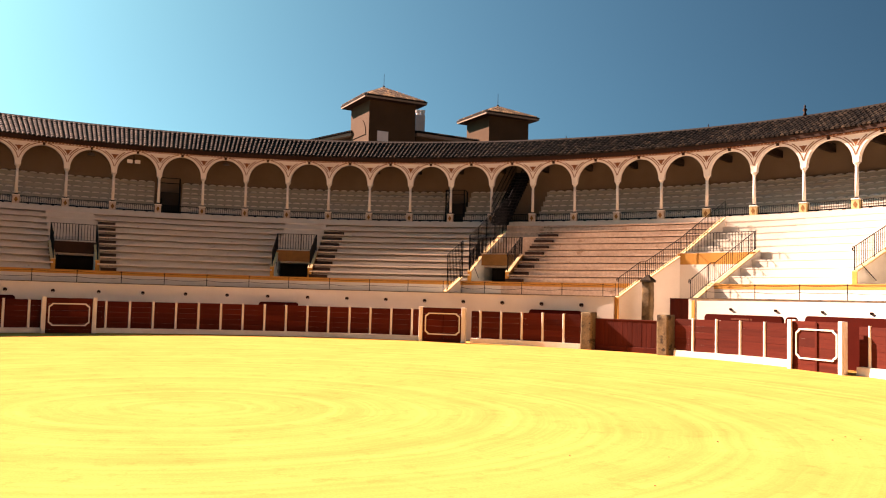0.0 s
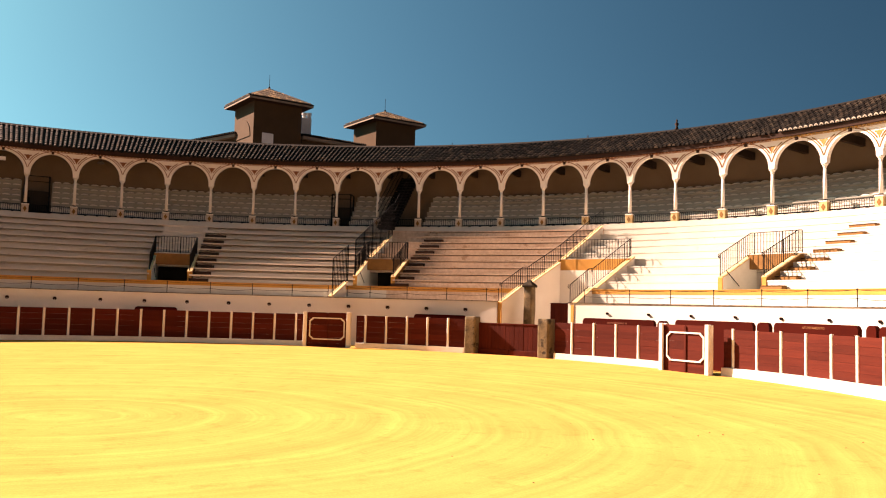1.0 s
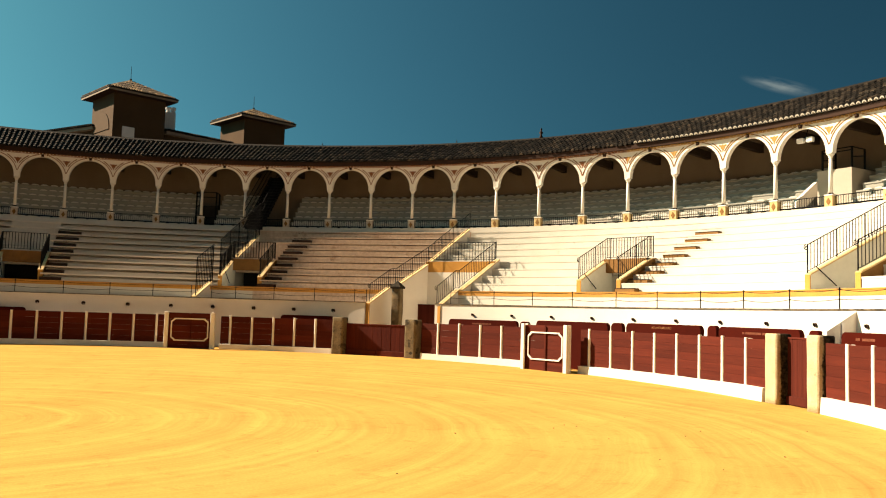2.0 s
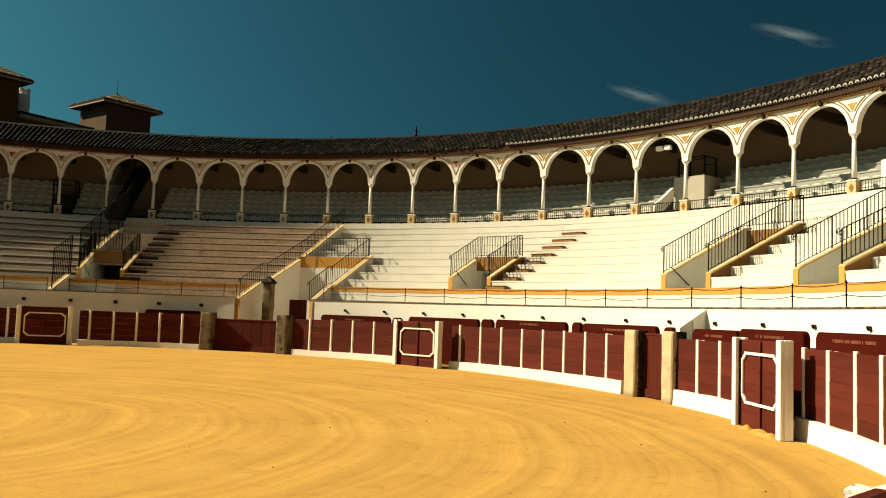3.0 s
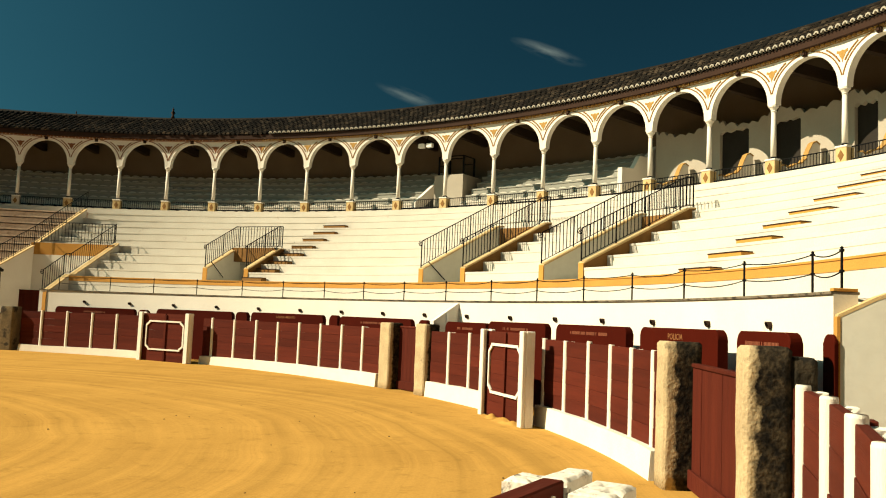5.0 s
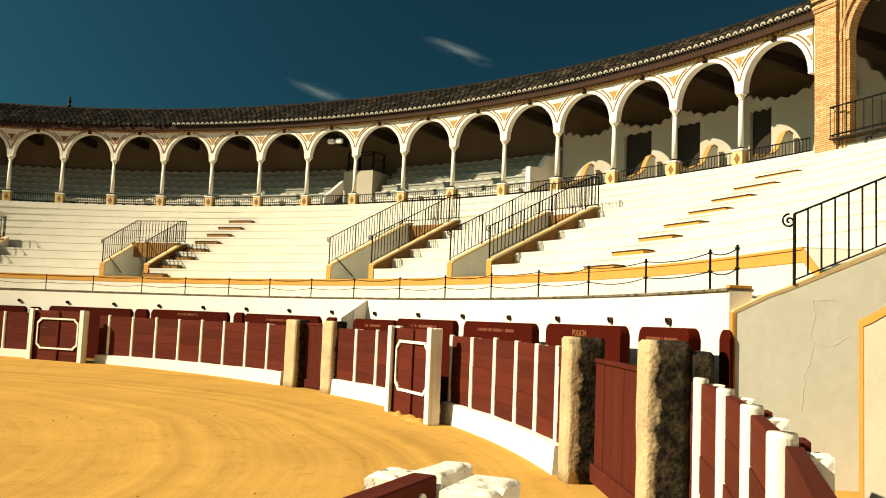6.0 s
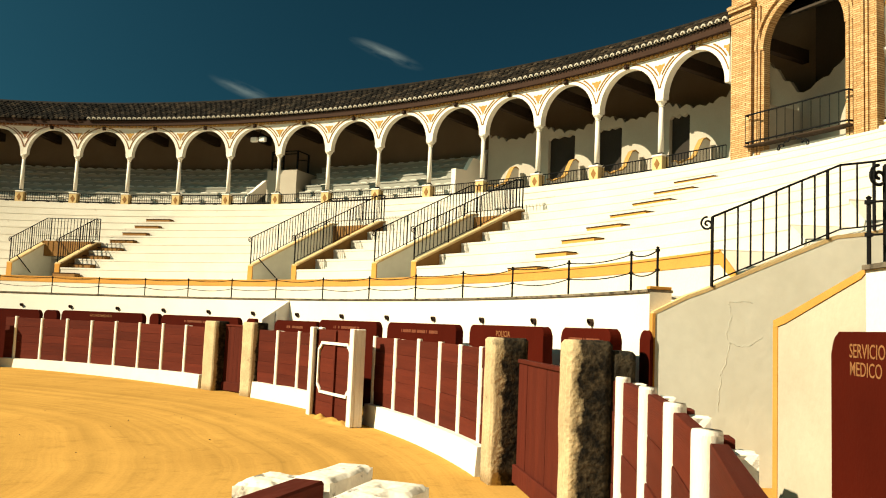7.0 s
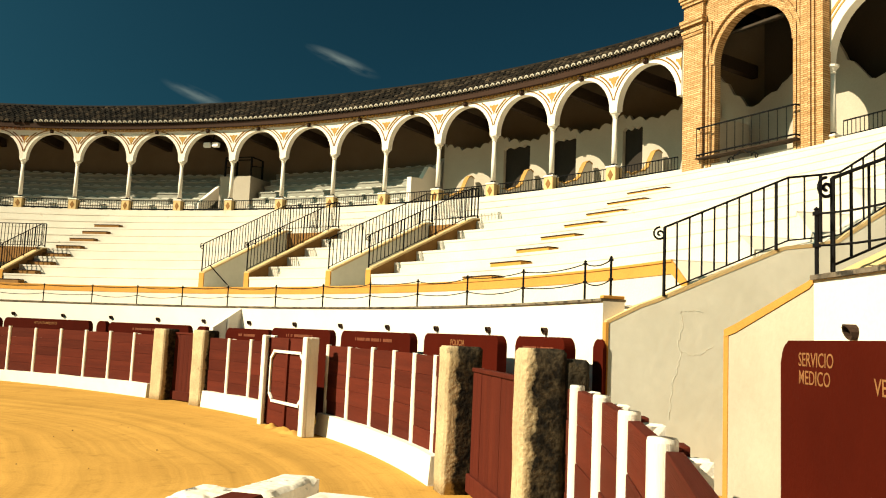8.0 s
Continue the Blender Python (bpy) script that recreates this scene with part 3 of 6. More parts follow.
part("fascia", sweep([(31.06, 10.11), (31.24, 10.11), (31.24, 10.29), (31.06, 10.31)], -62, 111.5, 1.5), BROWN, rf, "dark brown wooden eave board")
part("ridge", lifted(sweep([(R_RIDGE - 0.2, Z_RIDGE - 0.02), (R_RIDGE, Z_RIDGE + 0.12), (R_RIDGE + 0.2, Z_RIDGE - 0.02)], -62, 111.5, 1.5)), TILE, rf)
thing("roof_far_side", sweep([(R_EAVE, Z_EAVE + 0.05), (R_RIDGE, Z_RIDGE + 0.05), (36.5, 11.3), (36.5, 11.2), (R_RIDGE, Z_RIDGE - 0.14), (R_EAVE, Z_EAVE - 0.08)], 122.0, 298, 1.5), TILE, "plain clay tile roof behind the viewer", "roof", "structure")
thing("wall_arcade_far", sweep([(R_GAL - 0.1, Z_GAL), (R_GAL + 0.1, Z_GAL), (R_GAL + 0.1, 10.3), (R_GAL - 0.1, 10.3)], 160.0, 298, 1.5), LIME, "plain whitewashed arcade wall behind the viewer", "wall", "structure")
# ---- barrier round the arena ----
PLANK = unit_box("plank", RED, 0.04)
POST_ME = bmesh.new()
lathe(POST_ME, [(0.5, 0), (0.5, 0.992), (0.47, 1.0)], 14)
POST_ME = mesh_of("post", POST_ME, WPAINT)
POST_ME.polygons.foreach_set("use_smooth", [True] * len(POST_ME.polygons))
POST_ME.set_sharp_from_angle(angle=radians(40))
bmc = bmesh.new()
box(bmc, -0.06, 0.06, -0.042, 0.042, 0.05, 1.55)
bmesh.ops.subdivide_edges(bmc, edges=[e for e in bmc.edges if abs(e.verts[0].co.z - e.verts[1].co.z) < 0.1], cuts=2, use_grid_fill=True)
bmesh.ops.bisect_plane(bmc, geom=bmc.verts[:] + bmc.edges[:] + bmc.faces[:], plane_co=(0, 0, 1.515), plane_no=(0, 0, 1))
for v in bmc.verts:
    if v.co.z > 1.5:
        v.co += noise.noise_vector(v.co * 31.0) * 0.010
BACK_POST_ME = mesh_of("back_post", bmc, WPAINT)


def barrier_section(posts, a0, a1, top=H_BAR, draw_in=0.0, stubs=False):
    """A run of red planks between white posts on a white plinth; draw_in: metres by which it nears the centre per degree."""
    def rad(p):
        return R_BAR - draw_in * (p - a0)
    mid = (a0 + a1) / 2
    s = thing("barrier_section", None, None, "oxblood red plank barrier with white posts on a white plinth", "barrier", group="barrier round the arena", m=at(R_BAR, mid))
    inv = at(R_BAR, mid).inverted()
    bm = sweep([(R_BAR - 0.10, -0.05), (R_BAR + 0.24, -0.05), (R_BAR + 0.24, 0.36), (R_BAR - 0.07, 0.36)], a0, a1, 0.7)
    for v in bm.verts:
        k = noise.noise(v.co * 1.3)
        v.co.z += 0.02 * k if v.co.z > 0 else 0
        f = rad(math.degrees(math.atan2(v.co.x, v.co.y)) % 360 if a0 > 0 else a0) / R_BAR
        v.co.x, v.co.y = v.co.x * f, v.co.y * f
    bmesh.ops.transform(bm, matrix=inv, verts=bm.verts)
    part("plinth", bm, WPAINT, s, "whitewashed plinth at the foot")
    cuts = [a0] + [p for p in posts if a0 + 0.3 < p < a1 - 0.3] + [a1]
    for p in posts:
        piece("post", POST_ME, s, inv @ at(rad(p) + 0.05, p, 0.05), (0.11, 0.09, top - 0.03 + random.uniform(-0.015, 0.015)))
        piece("post", BACK_POST_ME, s, inv @ at(rad(p) + 0.135, p + 0.06, top - 1.56 + random.uniform(-0.02, 0.004)), (1, 1, 1), "lumpy whitewashed back post")
        if stubs and p > posts[1]:
            piece("timber_stub", PLANK, s, inv @ at(rad(p) + 0.115, p - 0.34, top - 0.10), (0.11, 0.05, 0.10), "dark end of a timber brace")
    hs = [0.36, 0.60, 0.84, 1.07, 1.30, top]
    skew = Matrix.Rotation(math.atan(draw_in * 180 / math.pi / R_BAR), 4, "Z")
    for b0, b1 in zip(cuts, cuts[1:]):
        w = R_BAR * radians(b1 - b0)
        for z0, z1 in zip(hs, hs[1:]):
            piece("plank", PLANK, s, inv @ at(rad((b0 + b1) / 2) + 0.06 + random.uniform(-0.006, 0.006), (b0 + b1) / 2, z0 + 0.002) @ skew.inverted(), (w, 0.05, z1 - z0 - 0.003 + (random.uniform(-0.012, 0.004) if z1 == top else 0)))
    return s


def spread(a0, a1, n):
    return [a0 + (a1 - a0) * i / (n - 1) for i in range(n)]


barrier_section(spread(-58.3, -33.3, 10), -59.6, -32.0)
barrier_section(spread(-24.66, 14.32, 15), -25.8, 15.4)
barrier_section(spread(23.51, 34.58, 5), 22.3, 36.9)
barrier_section(spread(51.05, 62.45, 5), 48.9, 63.3)
barrier_section(spread(71.25, 90.8, 8), 70.15, 93.2)
barrier_section([102.28, 105.02, 107.75], 99.9, 108.4)
barrier_section([114.78, 117.5, 120.46, 123.2, 125.77, 128.38], 114.5, 129.3)
barrier_section([144.1, 146.75, 149.4, 152.05], 143.2, 156.6, 1.507, 0.0113, True)
barrier_section(spread(166.0, 190.0, 9), 165.0, 191.0)


def crumbly_block(bm, x, dx, y, dy, h, seed):
    """A whitewashed post whose plastered top is cracked, lumpy and broken at the edges."""
    nx, ny, nzz = 22, 12, 16

    def place(u, v, q):
        p = Vector((x + (u - 0.5) * dx, y + (v - 0.5) * dy, q))
        k = max(0.0, min(1.0, (q - h + 0.22) / 0.22))
        n1, n2 = noise.noise_vector(p * 14 + seed), noise.noise_vector(p * 45 + seed)
        edge = min(u, 1 - u) * dx, min(v, 1 - v) * dy
        p += (n1 * 0.0010 + n2 * 0.0004) * k
        if q > h - 0.001:
            p.z -= 0.002 * max(0.0, 1 - min(edge) / 0.003) + 0.010 * max(0.0, noise.noise(p * 75 + seed) - 0.2)
        return p
    levels = [0.0, h - 0.24] + [h - 0.22 + 0.22 * k / nzz for k in range(nzz + 1)]
    loop = [(i / nx, 0.0) for i in range(nx)] + [(1.0, j / ny) for j in range(ny)] + [(1 - i / nx, 1.0) for i in range(nx)] + [(0.0, 1 - j / ny) for j in range(ny)]
    rows = [[bm.verts.new(place(u, v, q)) for u, v in loop] for q in levels]
    for a, b in zip(rows, rows[1:]):
        for k in range(len(loop)):
            j = (k + 1) % len(loop)
            bm.faces.new((a[k], a[j], b[j], b[k]))
    rim = dict(zip([(round(u * nx), round(v * ny)) for u, v in loop], rows[-1]))
    grid = [[rim[(i, j)] if (i, j) in rim else bm.verts.new(place(i / nx, j / ny, h)) for j in range(ny + 1)] for i in range(nx + 1)]
    for i in range(nx):
        for j in range(ny):
            bm.faces.new((grid[i][j], grid[i + 1][j], grid[i + 1][j + 1], grid[i][j + 1]))
    bm.faces.new(list(reversed(rows[0])))


def shield(a0, a1, r=19.8, top=1.68, broken=False):
    """A free-standing plank shield with two stout white posts and a white octagonal line; the broken one is thinned to
    fit the camera's view.
    """
    mid, w = (a0 + a1) / 2, r * radians(a1 - a0)
    s = thing("burladero", None, None, "red plank shield with a white octagonal outline between white posts" if not broken else "red plank shield with peeling whitewashed post tops", "shield", group="shields in front of the barrier gaps", m=at(r, mid))
    for k in range(2):
        inset, plank_y = (0.078, -0.099) if broken else (0.07, 0.02)
        x0, x1 = (-w / 2 + inset, -0.012) if k == 0 else (0.012, w / 2 - inset)
        for j in range(6):
            high = top - 0.05 + (0.019 if broken else 0.0)
            z0, z1 = 0.03 + j * high / 6, 0.03 + (j + 1) * high / 6
            if broken:
                bm = bmesh.new()
                box(bm, x0, x1, plank_y - 0.0105, plank_y + 0.0105, z0, z1 - 0.003, None, 0.0015)
                part("plank", bm, RED, s)
            else:
                piece("plank", PLANK, s, Matrix.Translation(((x0 + x1) / 2, plank_y + 0.01 * k, z0)), (x1 - x0, 0.05, z1 - z0 - 0.003))
    bm = bmesh.new()
    box(bm, -0.04, 0.04, -0.086 if broken else -0.035, -0.03 if broken else 0.03, 0.02, top - 0.06)
    part("batten", bm, RED, s)
    for e in (-1, 1):
        for x, dx, y, dy, up in ((0.074, 0.044, -0.126, 0.034, -0.0215), (0.038, 0.070, -0.1015, 0.027, -0.0200), (0.078, 0.070, -0.052, 0.040, -0.0215)) if broken else ((0.09, 0.17, -0.09, 0.075, 0.0), (0.025, 0.06, -0.01, 0.10, 0.0), (0.11, 0.19, 0.075, 0.085, 0.0)):
            h = top + 0.015 + up
            bm = bmesh.new()
            if broken:
                crumbly_block(bm, e * (w / 2 - x), dx, y, dy, h, Vector((e * 3.1, x * 40, y * 17)))
            else:
                box(bm, e * (w / 2 - x) - dx / 2, e * (w / 2 - x) + dx / 2, y - dy / 2, y + dy / 2, 0, h, None, 0.014)
            ob = part("post", bm, WPLASTER if broken else WPAINT, s, "crumbling whitewashed post end with black cracks" if broken else "")
            if broken:
                smooth(ob).data.set_sharp_from_angle(angle=radians(38))
    hw, z0, z1, c, t = w / 2 - 0.27, 0.46, 1.43, 0.14, 0.05
    outer = [(-hw + c, z0), (hw - c, z0), (hw - c, z0 + 0.03), (hw, z0 + c), (hw, z1 - c), (hw - c, z1 - 0.03), (hw - c, z1), (-hw + c, z1), (-hw + c, z1 - 0.03), (-hw, z1 - c), (-hw, z0 + c), (-hw + c, z0 + 0.03)]
    bm = bmesh.new()
    cz = (z0 + z1) / 2
    ins = [(x * (hw - t) / hw, cz + (z - cz) * (z1 - cz - t) / (z1 - cz)) for x, z in outer]
    y = -0.09 if broken else -0.045
    a = [bm.verts.new((x, y, z)) for x, z in outer]
    b = [bm.verts.new((x, y, z)) for x, z in ins]
    a2 = [bm.verts.new((x, y + 0.03, z)) for x, z in outer]
    b2 = [bm.verts.new((x, y + 0.03, z)) for x, z in ins]
    n = len(a)
    for i in range(n):
        j = (i + 1) % n
        bm.faces.new((a[i], a[j], b[j], b[i]))
        bm.faces.new((a[i], a2[i], a2[j], a[j]))
        bm.faces.new((b[i], b[j], b2[j], b2[i]))
    part("white_outline", bm, WPAINT, s, "white painted octagonal outline")
    if broken:
        bm = bmesh.new()
        prism(bm, [(0.007 * math.cos(t * 0.7) * (1 + 0.2 * math.sin(t * 2)), 0.009 * math.sin(t * 0.7)) for t in range(9)], -0.0885, -0.0870, Matrix.Translation((-w / 2 + 0.107, 0, top - 0.022)))
        part("paint_splash", bm, WPAINT, s, "round splash of white paint on the plank")
    return s


for a0, a1 in ((-32.1, -25.8), (15.75, 22.05), (63.6, 69.9), (109.8, 115.95)):
    shield(a0, a1)


def rough_block(w, d, h, m, label, seed, mat=STONE, name="stone_pillar", n=9, wob=0.011, category="pillar", group="stone gate pillars"):
    """A weathered block with worn edges."""
    bm = bmesh.new()
    box(bm, -w / 2, w / 2, -d / 2, d / 2, 0, h, None, 0.03)
    bmesh.ops.subdivide_edges(bm, edges=bm.edges[:], cuts=n, use_grid_fill=True)
    for v in bm.verts:
        q = v.co * 3.0 + Vector((seed * 7.3, seed * 3.1, 0))
        n1, n2 = noise.noise_vector(q), noise.noise_vector(q * 3.2)
        v.co += Vector((n1.x, n1.y, 0)) * wob + n2 * wob * 0.45
        if v.co.z < 0.05:
            v.co.z = -0.03
    ob = thing(name, bm, mat, label, category, group=group, m=m)
    return smooth(ob)


PL = "weathered grey-ochre stone gate pillar, lichen and shade in its dark parts"
rough_block(0.5, 0.5, 1.68, at(R_BAR + 0.08, 37.8), PL, 1, OLDSTONE)
rough_block(0.5, 0.5, 1.68, at(R_BAR + 0.08, 47.6), PL, 2, OLDSTONE)
rough_block(0.48, 0.42, 1.71, at(R_BAR + 0.1, 94.3), PL, 3)
rough_block(0.47, 0.42, 1.72, at(R_BAR + 0.1, 99.1), PL, 4)
rough_block(0.38, 0.44, 1.70, at(R_BAR + 0.14, 130.35), PL, 5)
rough_block(0.33, 0.36, 1.74, at(R_BAR + 0.09, 139.75), PL, 6)
rough_block(0.30, 0.20, 1.665, at(R_BAR + 0.36, 139.75), "dark mottled stone block behind a gate pillar", 7, BLACKSTONE)


def plank_gate(a0, a1, r, z0, top, label, leaves=1, n=8):
    """Upright planks with a head rail and a kick board."""
    mid, w = (a0 + a1) / 2, r * radians(a1 - a0)
    s = thing("plank_gate", None, None, label, "gate", group="gates of the barrier", m=at(r, mid))
    for i in range(n):
        x0 = -w / 2 + w * i / n
        piece("plank", GATE_PLANK, s, Matrix.Translation((x0 + w / n / 2, random.uniform(-0.004, 0.004), z0)), (w / n - 0.006, 0.05, top - z0 - 0.02 + random.uniform(-0.008, 0.008)))
    bm = bmesh.new()
    box(bm, -w / 2, w / 2, -0.045, 0.045, top - 0.03, top + 0.02, None, 0.01)
    part("head_rail", bm, PLANKRED, s)
    for k in range(leaves):
        bm = bmesh.new()
        x0, x1 = -w / 2 + w * k / leaves + 0.01, -w / 2 + w * (k + 1) / leaves - 0.01
        box(bm, x0, x1, -0.075, -0.027, z0 - 0.01, z0 + 0.2, None, 0.01)
        part("kick_board", bm, PLANKRED, s)
    return s


GATE_PLANK = unit_box("gate_plank", PLANKRED, 0.03)
plank_gate(38.5, 46.9, R_BAR + 0.15, 0.16, 1.42, "wide closed oxblood red plank gate between stone pillars", 2, 14)
plank_gate(94.95, 98.45, R_BAR + 0.22, 0.04, 1.62, "narrow oxblood red plank door set back between stone pillars", 1, 6)
plank_gate(130.9, 139.2, R_BAR + 0.22, 0.05, 1.44, "closed oxblood red plank gate of broad upright boards", 1, 7)
# sand blown against the foot of the nearest far shield
bm = bmesh.new()
grid = [[bm.verts.new(Vector((x * 0.05, y * 0.035, max(0.0, 0.105 * math.exp(-((y - 6) / 3.2) ** 2) * (0.55 + noise.noise(Vector((x * 0.22, y * 0.25, 3)))) * min(1.0, (18 - abs(x)) / 6)) - 0.003))) for y in range(11)] for x in range(-18, 19)]
for p, q in zip(grid, grid[1:]):
    for k in range(10):
        bm.faces.new((p[k], q[k], q[k + 1], p[k + 1]))
smooth(thing("sand_drift", bm, SAND, "low drift of loose sand against the foot of the shield", "sand", m=at(19.52, 112.9)))
# pebbles and clods on the sand
bm = bmesh.new()
for i in range(60):
    a, r, q = random.uniform(60, 140), 10 + 10 * math.sqrt(random.random()), random.uniform(0.006, 0.017)
    vs = bmesh.ops.create_icosphere(bm, subdivisions=1, radius=q)["verts"]
    for v in vs:
        v.co = v.co * (1 + 0.35 * noise.noise(v.co * 40 + Vector((i, 0, 0))))
        v.co.z *= 0.6
    bmesh.ops.translate(bm, vec=spot(r, a, q * 0.3), verts=vs)
thing("pebbles", bm, BLACKSTONE, "scattered dark pebbles and clods on the sand", "stones", "stuff")
shield(157.706, 163.436, 19.846, 1.705, True)
# ---- boards in the passage behind the barrier ----
def bars_text(parent, y, z, w, h, mat, m=None):
    """Lettering too worn to read: a row of short bars."""
    n = max(3, int(w / (h * 0.62)))
    for i in range(n):
        if random.random() < 0.1:
            continue
        x = -w / 2 + w * (i + 0.5) / n
        bm = bmesh.new()
        box(bm, x - w / n * 0.34, x + w / n * 0.34, y - 0.004, y, z, z + h)
        part("worn_letter", bm, mat, parent, "faded painted letter, worn to a bar")


def lettering(parent, text, y, z, x, h, mat):
    cu = bpy.data.curves.new("lettering", "FONT")
    cu.body, cu.size, cu.align_x, cu.extrude, cu.resolution_u, cu.offset = text, h * 1.4, "CENTER", 0.0006, 3, h * 0.004
    tmp = bpy.data.objects.new("lettering", cu)
    scene.collection.objects.link(tmp)
    me = bpy.data.meshes.new_from_object(tmp.evaluated_get(bpy.context.evaluated_depsgraph_get()))
    bpy.data.objects.remove(tmp)
    me.materials.append(mat)
    ob = part("lettering", me, mat, parent, "faded painted lettering", Matrix.Translation((x, y, z)) @ Matrix.Rotation(radians(90), 4, "X") @ Matrix.Diagonal((1.08, 1, 1, 1)))
    return ob


def passage_board(a0, a1, top, r=21.7, texts=(), worn=0.0, group="red boards behind the barrier", depth=0.16):
    """A red plank board with rounded shoulders standing before the wall."""
    mid, w = (a0 + a1) / 2, r * radians(a1 - a0)
    r *= math.cos(radians(a1 - a0) / 2)
    s = thing("refuge_board", None, None, "oxblood red board with rounded shoulders" + (" and painted lettering" if texts or worn else ""), "board", group=group, m=at(r, mid))
    q = min(0.14, w * 0.4)
    out = [(-w / 2, 0), (w / 2, 0)] + [(w / 2 - q + q * math.cos(radians(t)), top - q + q * math.sin(radians(t))) for t in range(0, 91, 15)] + [(-w / 2 + q - q * math.cos(radians(t)), top - q + q * math.sin(radians(t))) for t in range(90, -1, -15)]
    bm = bmesh.new()
    prism(bm, out, -depth / 2, depth / 2)
    bmesh.ops.bevel(bm, geom=[e for e in bm.edges if e.calc_length() > 0 and abs(e.verts[0].co.y - e.verts[1].co.y) < 1e-5], offset=0.012, segments=1, affect="EDGES")
    part("panel", bm, SHEETRED, s)
    for t, x, z, h in texts:
        lettering(s, t, -depth / 2 - 0.0015, z, x, h, LETTER)
    if worn:
        bars_text(s, -depth / 2 - 0.002, top - 0.19, worn, 0.06, LETTER_DIM)
    return s


passage_board(-6.4, -1.45, 1.69)
passage_board(-37.2, -34.4, 1.72)
passage_board(28.35, 35.0, 1.70)
passage_board(49.95, 58.65, 1.76, worn=0.9)
passage_board(59.05, 60.15, 1.75)
passage_board(61.15, 70.0, 1.81)
passage_board(70.45, 71.8, 1.82)
passage_board(72.3, 81.0, 1.83, texts=(("AYUNTAMIENTO", 0.0, 1.67, 0.075),))
passage_board(81.8, 82.8, 1.84)
passage_board(83.1, 91.8, 1.82, worn=1.2)
passage_board(92.7, 93.75, 1.81)
passage_board(96.0, 100.8, 1.80, worn=0.7)
passage_board(101.1, 107.65, 1.85, worn=1.1)
passage_board(108.87, 116.33, 1.85, worn=1.5)
passage_board(117.8, 125.05, 1.86, texts=(("POLICIA", 0.0, 1.68, 0.095),))
passage_board(126.7, 130.85, 1.86, worn=1.0)
passage_board(129.98, 130.72, 1.86, r=22.19, depth=0.05)
passage_board(143.7, 154.2, 1.87, texts=(("SERVICIO", -1.41, 1.718, 0.083), ("MEDICO", -1.43, 1.613, 0.083), ("SERVICIO", -0.27, 1.73, 0.085), ("VETERINARIO", -0.27, 1.605, 0.085)))

# ---- drain spouts in the front wall ----
bm = bmesh.new()
rows = []
for rr, yy in ((0.055, 0.02), (0.055, -0.06), (0.042, -0.06), (0.042, -0.012)):
    rows.append([bm.verts.new((rr * math.cos(2 * math.pi * k / 10), yy - 0.02 * math.sin(2 * math.pi * k / 10), rr * math.sin(2 * math.pi * k / 10))) for k in range(10)])
for a, b in zip(rows, rows[1:]):
    for k in range(10):
        bm.faces.new((a[k], a[(k + 1) % 10], b[(k + 1) % 10], b[k]))
bm.faces.new(rows[-1])
SPOUT = mesh_of("drain_spout", bm, PIPE)
spouts = [-35.3 + 4.97 * i for i in range(15)] + [51.95 + 4.935 * i for i in range(16)] + [143.1, 149.5]
for a in spouts:
    ob = new("drain_spout", SPOUT)
    ob.matrix_world = at(R_WALL, a, 1.95) @ Matrix.Scale(1.5 if a < 48 else 1.0, 4)
    tagged(ob, "short brown clay drain spout in the white wall", "drain pipe", "drain spouts along the wall")
# ---- rail along the front wall: iron posts and two slack cables ----
bm = bmesh.new()
lathe(bm, [(0.016, 0), (0.016, 0.53), (0.024, 0.54), (0.0, 0.56)], 6)
lathe(bm, [(0.03, 0.49), (0.03, 0.52)], 6)
lathe(bm, [(0.03, 0.24), (0.03, 0.27)], 6)
RAILPOST = mesh_of("rail_post", bm, IRON)


def cable_rail(angles, heights=(0.505, 0.255)):
    s = thing("cable_railing", None, None, "low black iron railing with two slack cables on the wall", "railing", group="cable railings along the front wall")
    for a in angles:
        piece("rail_post", RAILPOST, s, at(R_WALL + 0.12, a, Z_WALL + 0.03), (1, 1, 1))
    for a, b in zip(angles, angles[1:]):
        for h in heights:
            sag = random.uniform(0.02, 0.07)
            pts = [spot(R_WALL + 0.12, a + (b - a) * t / 8, Z_WALL + 0.03 + h - sag * 4 * (t / 8) * (1 - t / 8)) for t in range(9)]
            bm = bmesh.new()
            tube(bm, pts, 0.009, 5)
            part("cable", bm, IRON, s)


cable_rail([-47.3 + 4.9 * i for i in range(4)] + [-27.8, -22.9, -18.0, -13.0, -7.9, -3.0, 2.1, 7.2, 12.1, 16.6])
cable_rail([19.0, 21.9, 26.6, 31.65, 36.7, 38.2])
cable_rail([48.9, 54.35, 59.15, 64.05, 69.3, 74.1, 79.0, 83.67, 88.45, 93.35, 98.53, 103.6, 108.56, 113.42, 118.25, 123.3, 128.3, 130.2])

BAR = bmesh.new()
lathe(BAR, [(0.5, 0), (0.5, 1)], 5)
BAR = mesh_of("baluster", BAR, IRON)


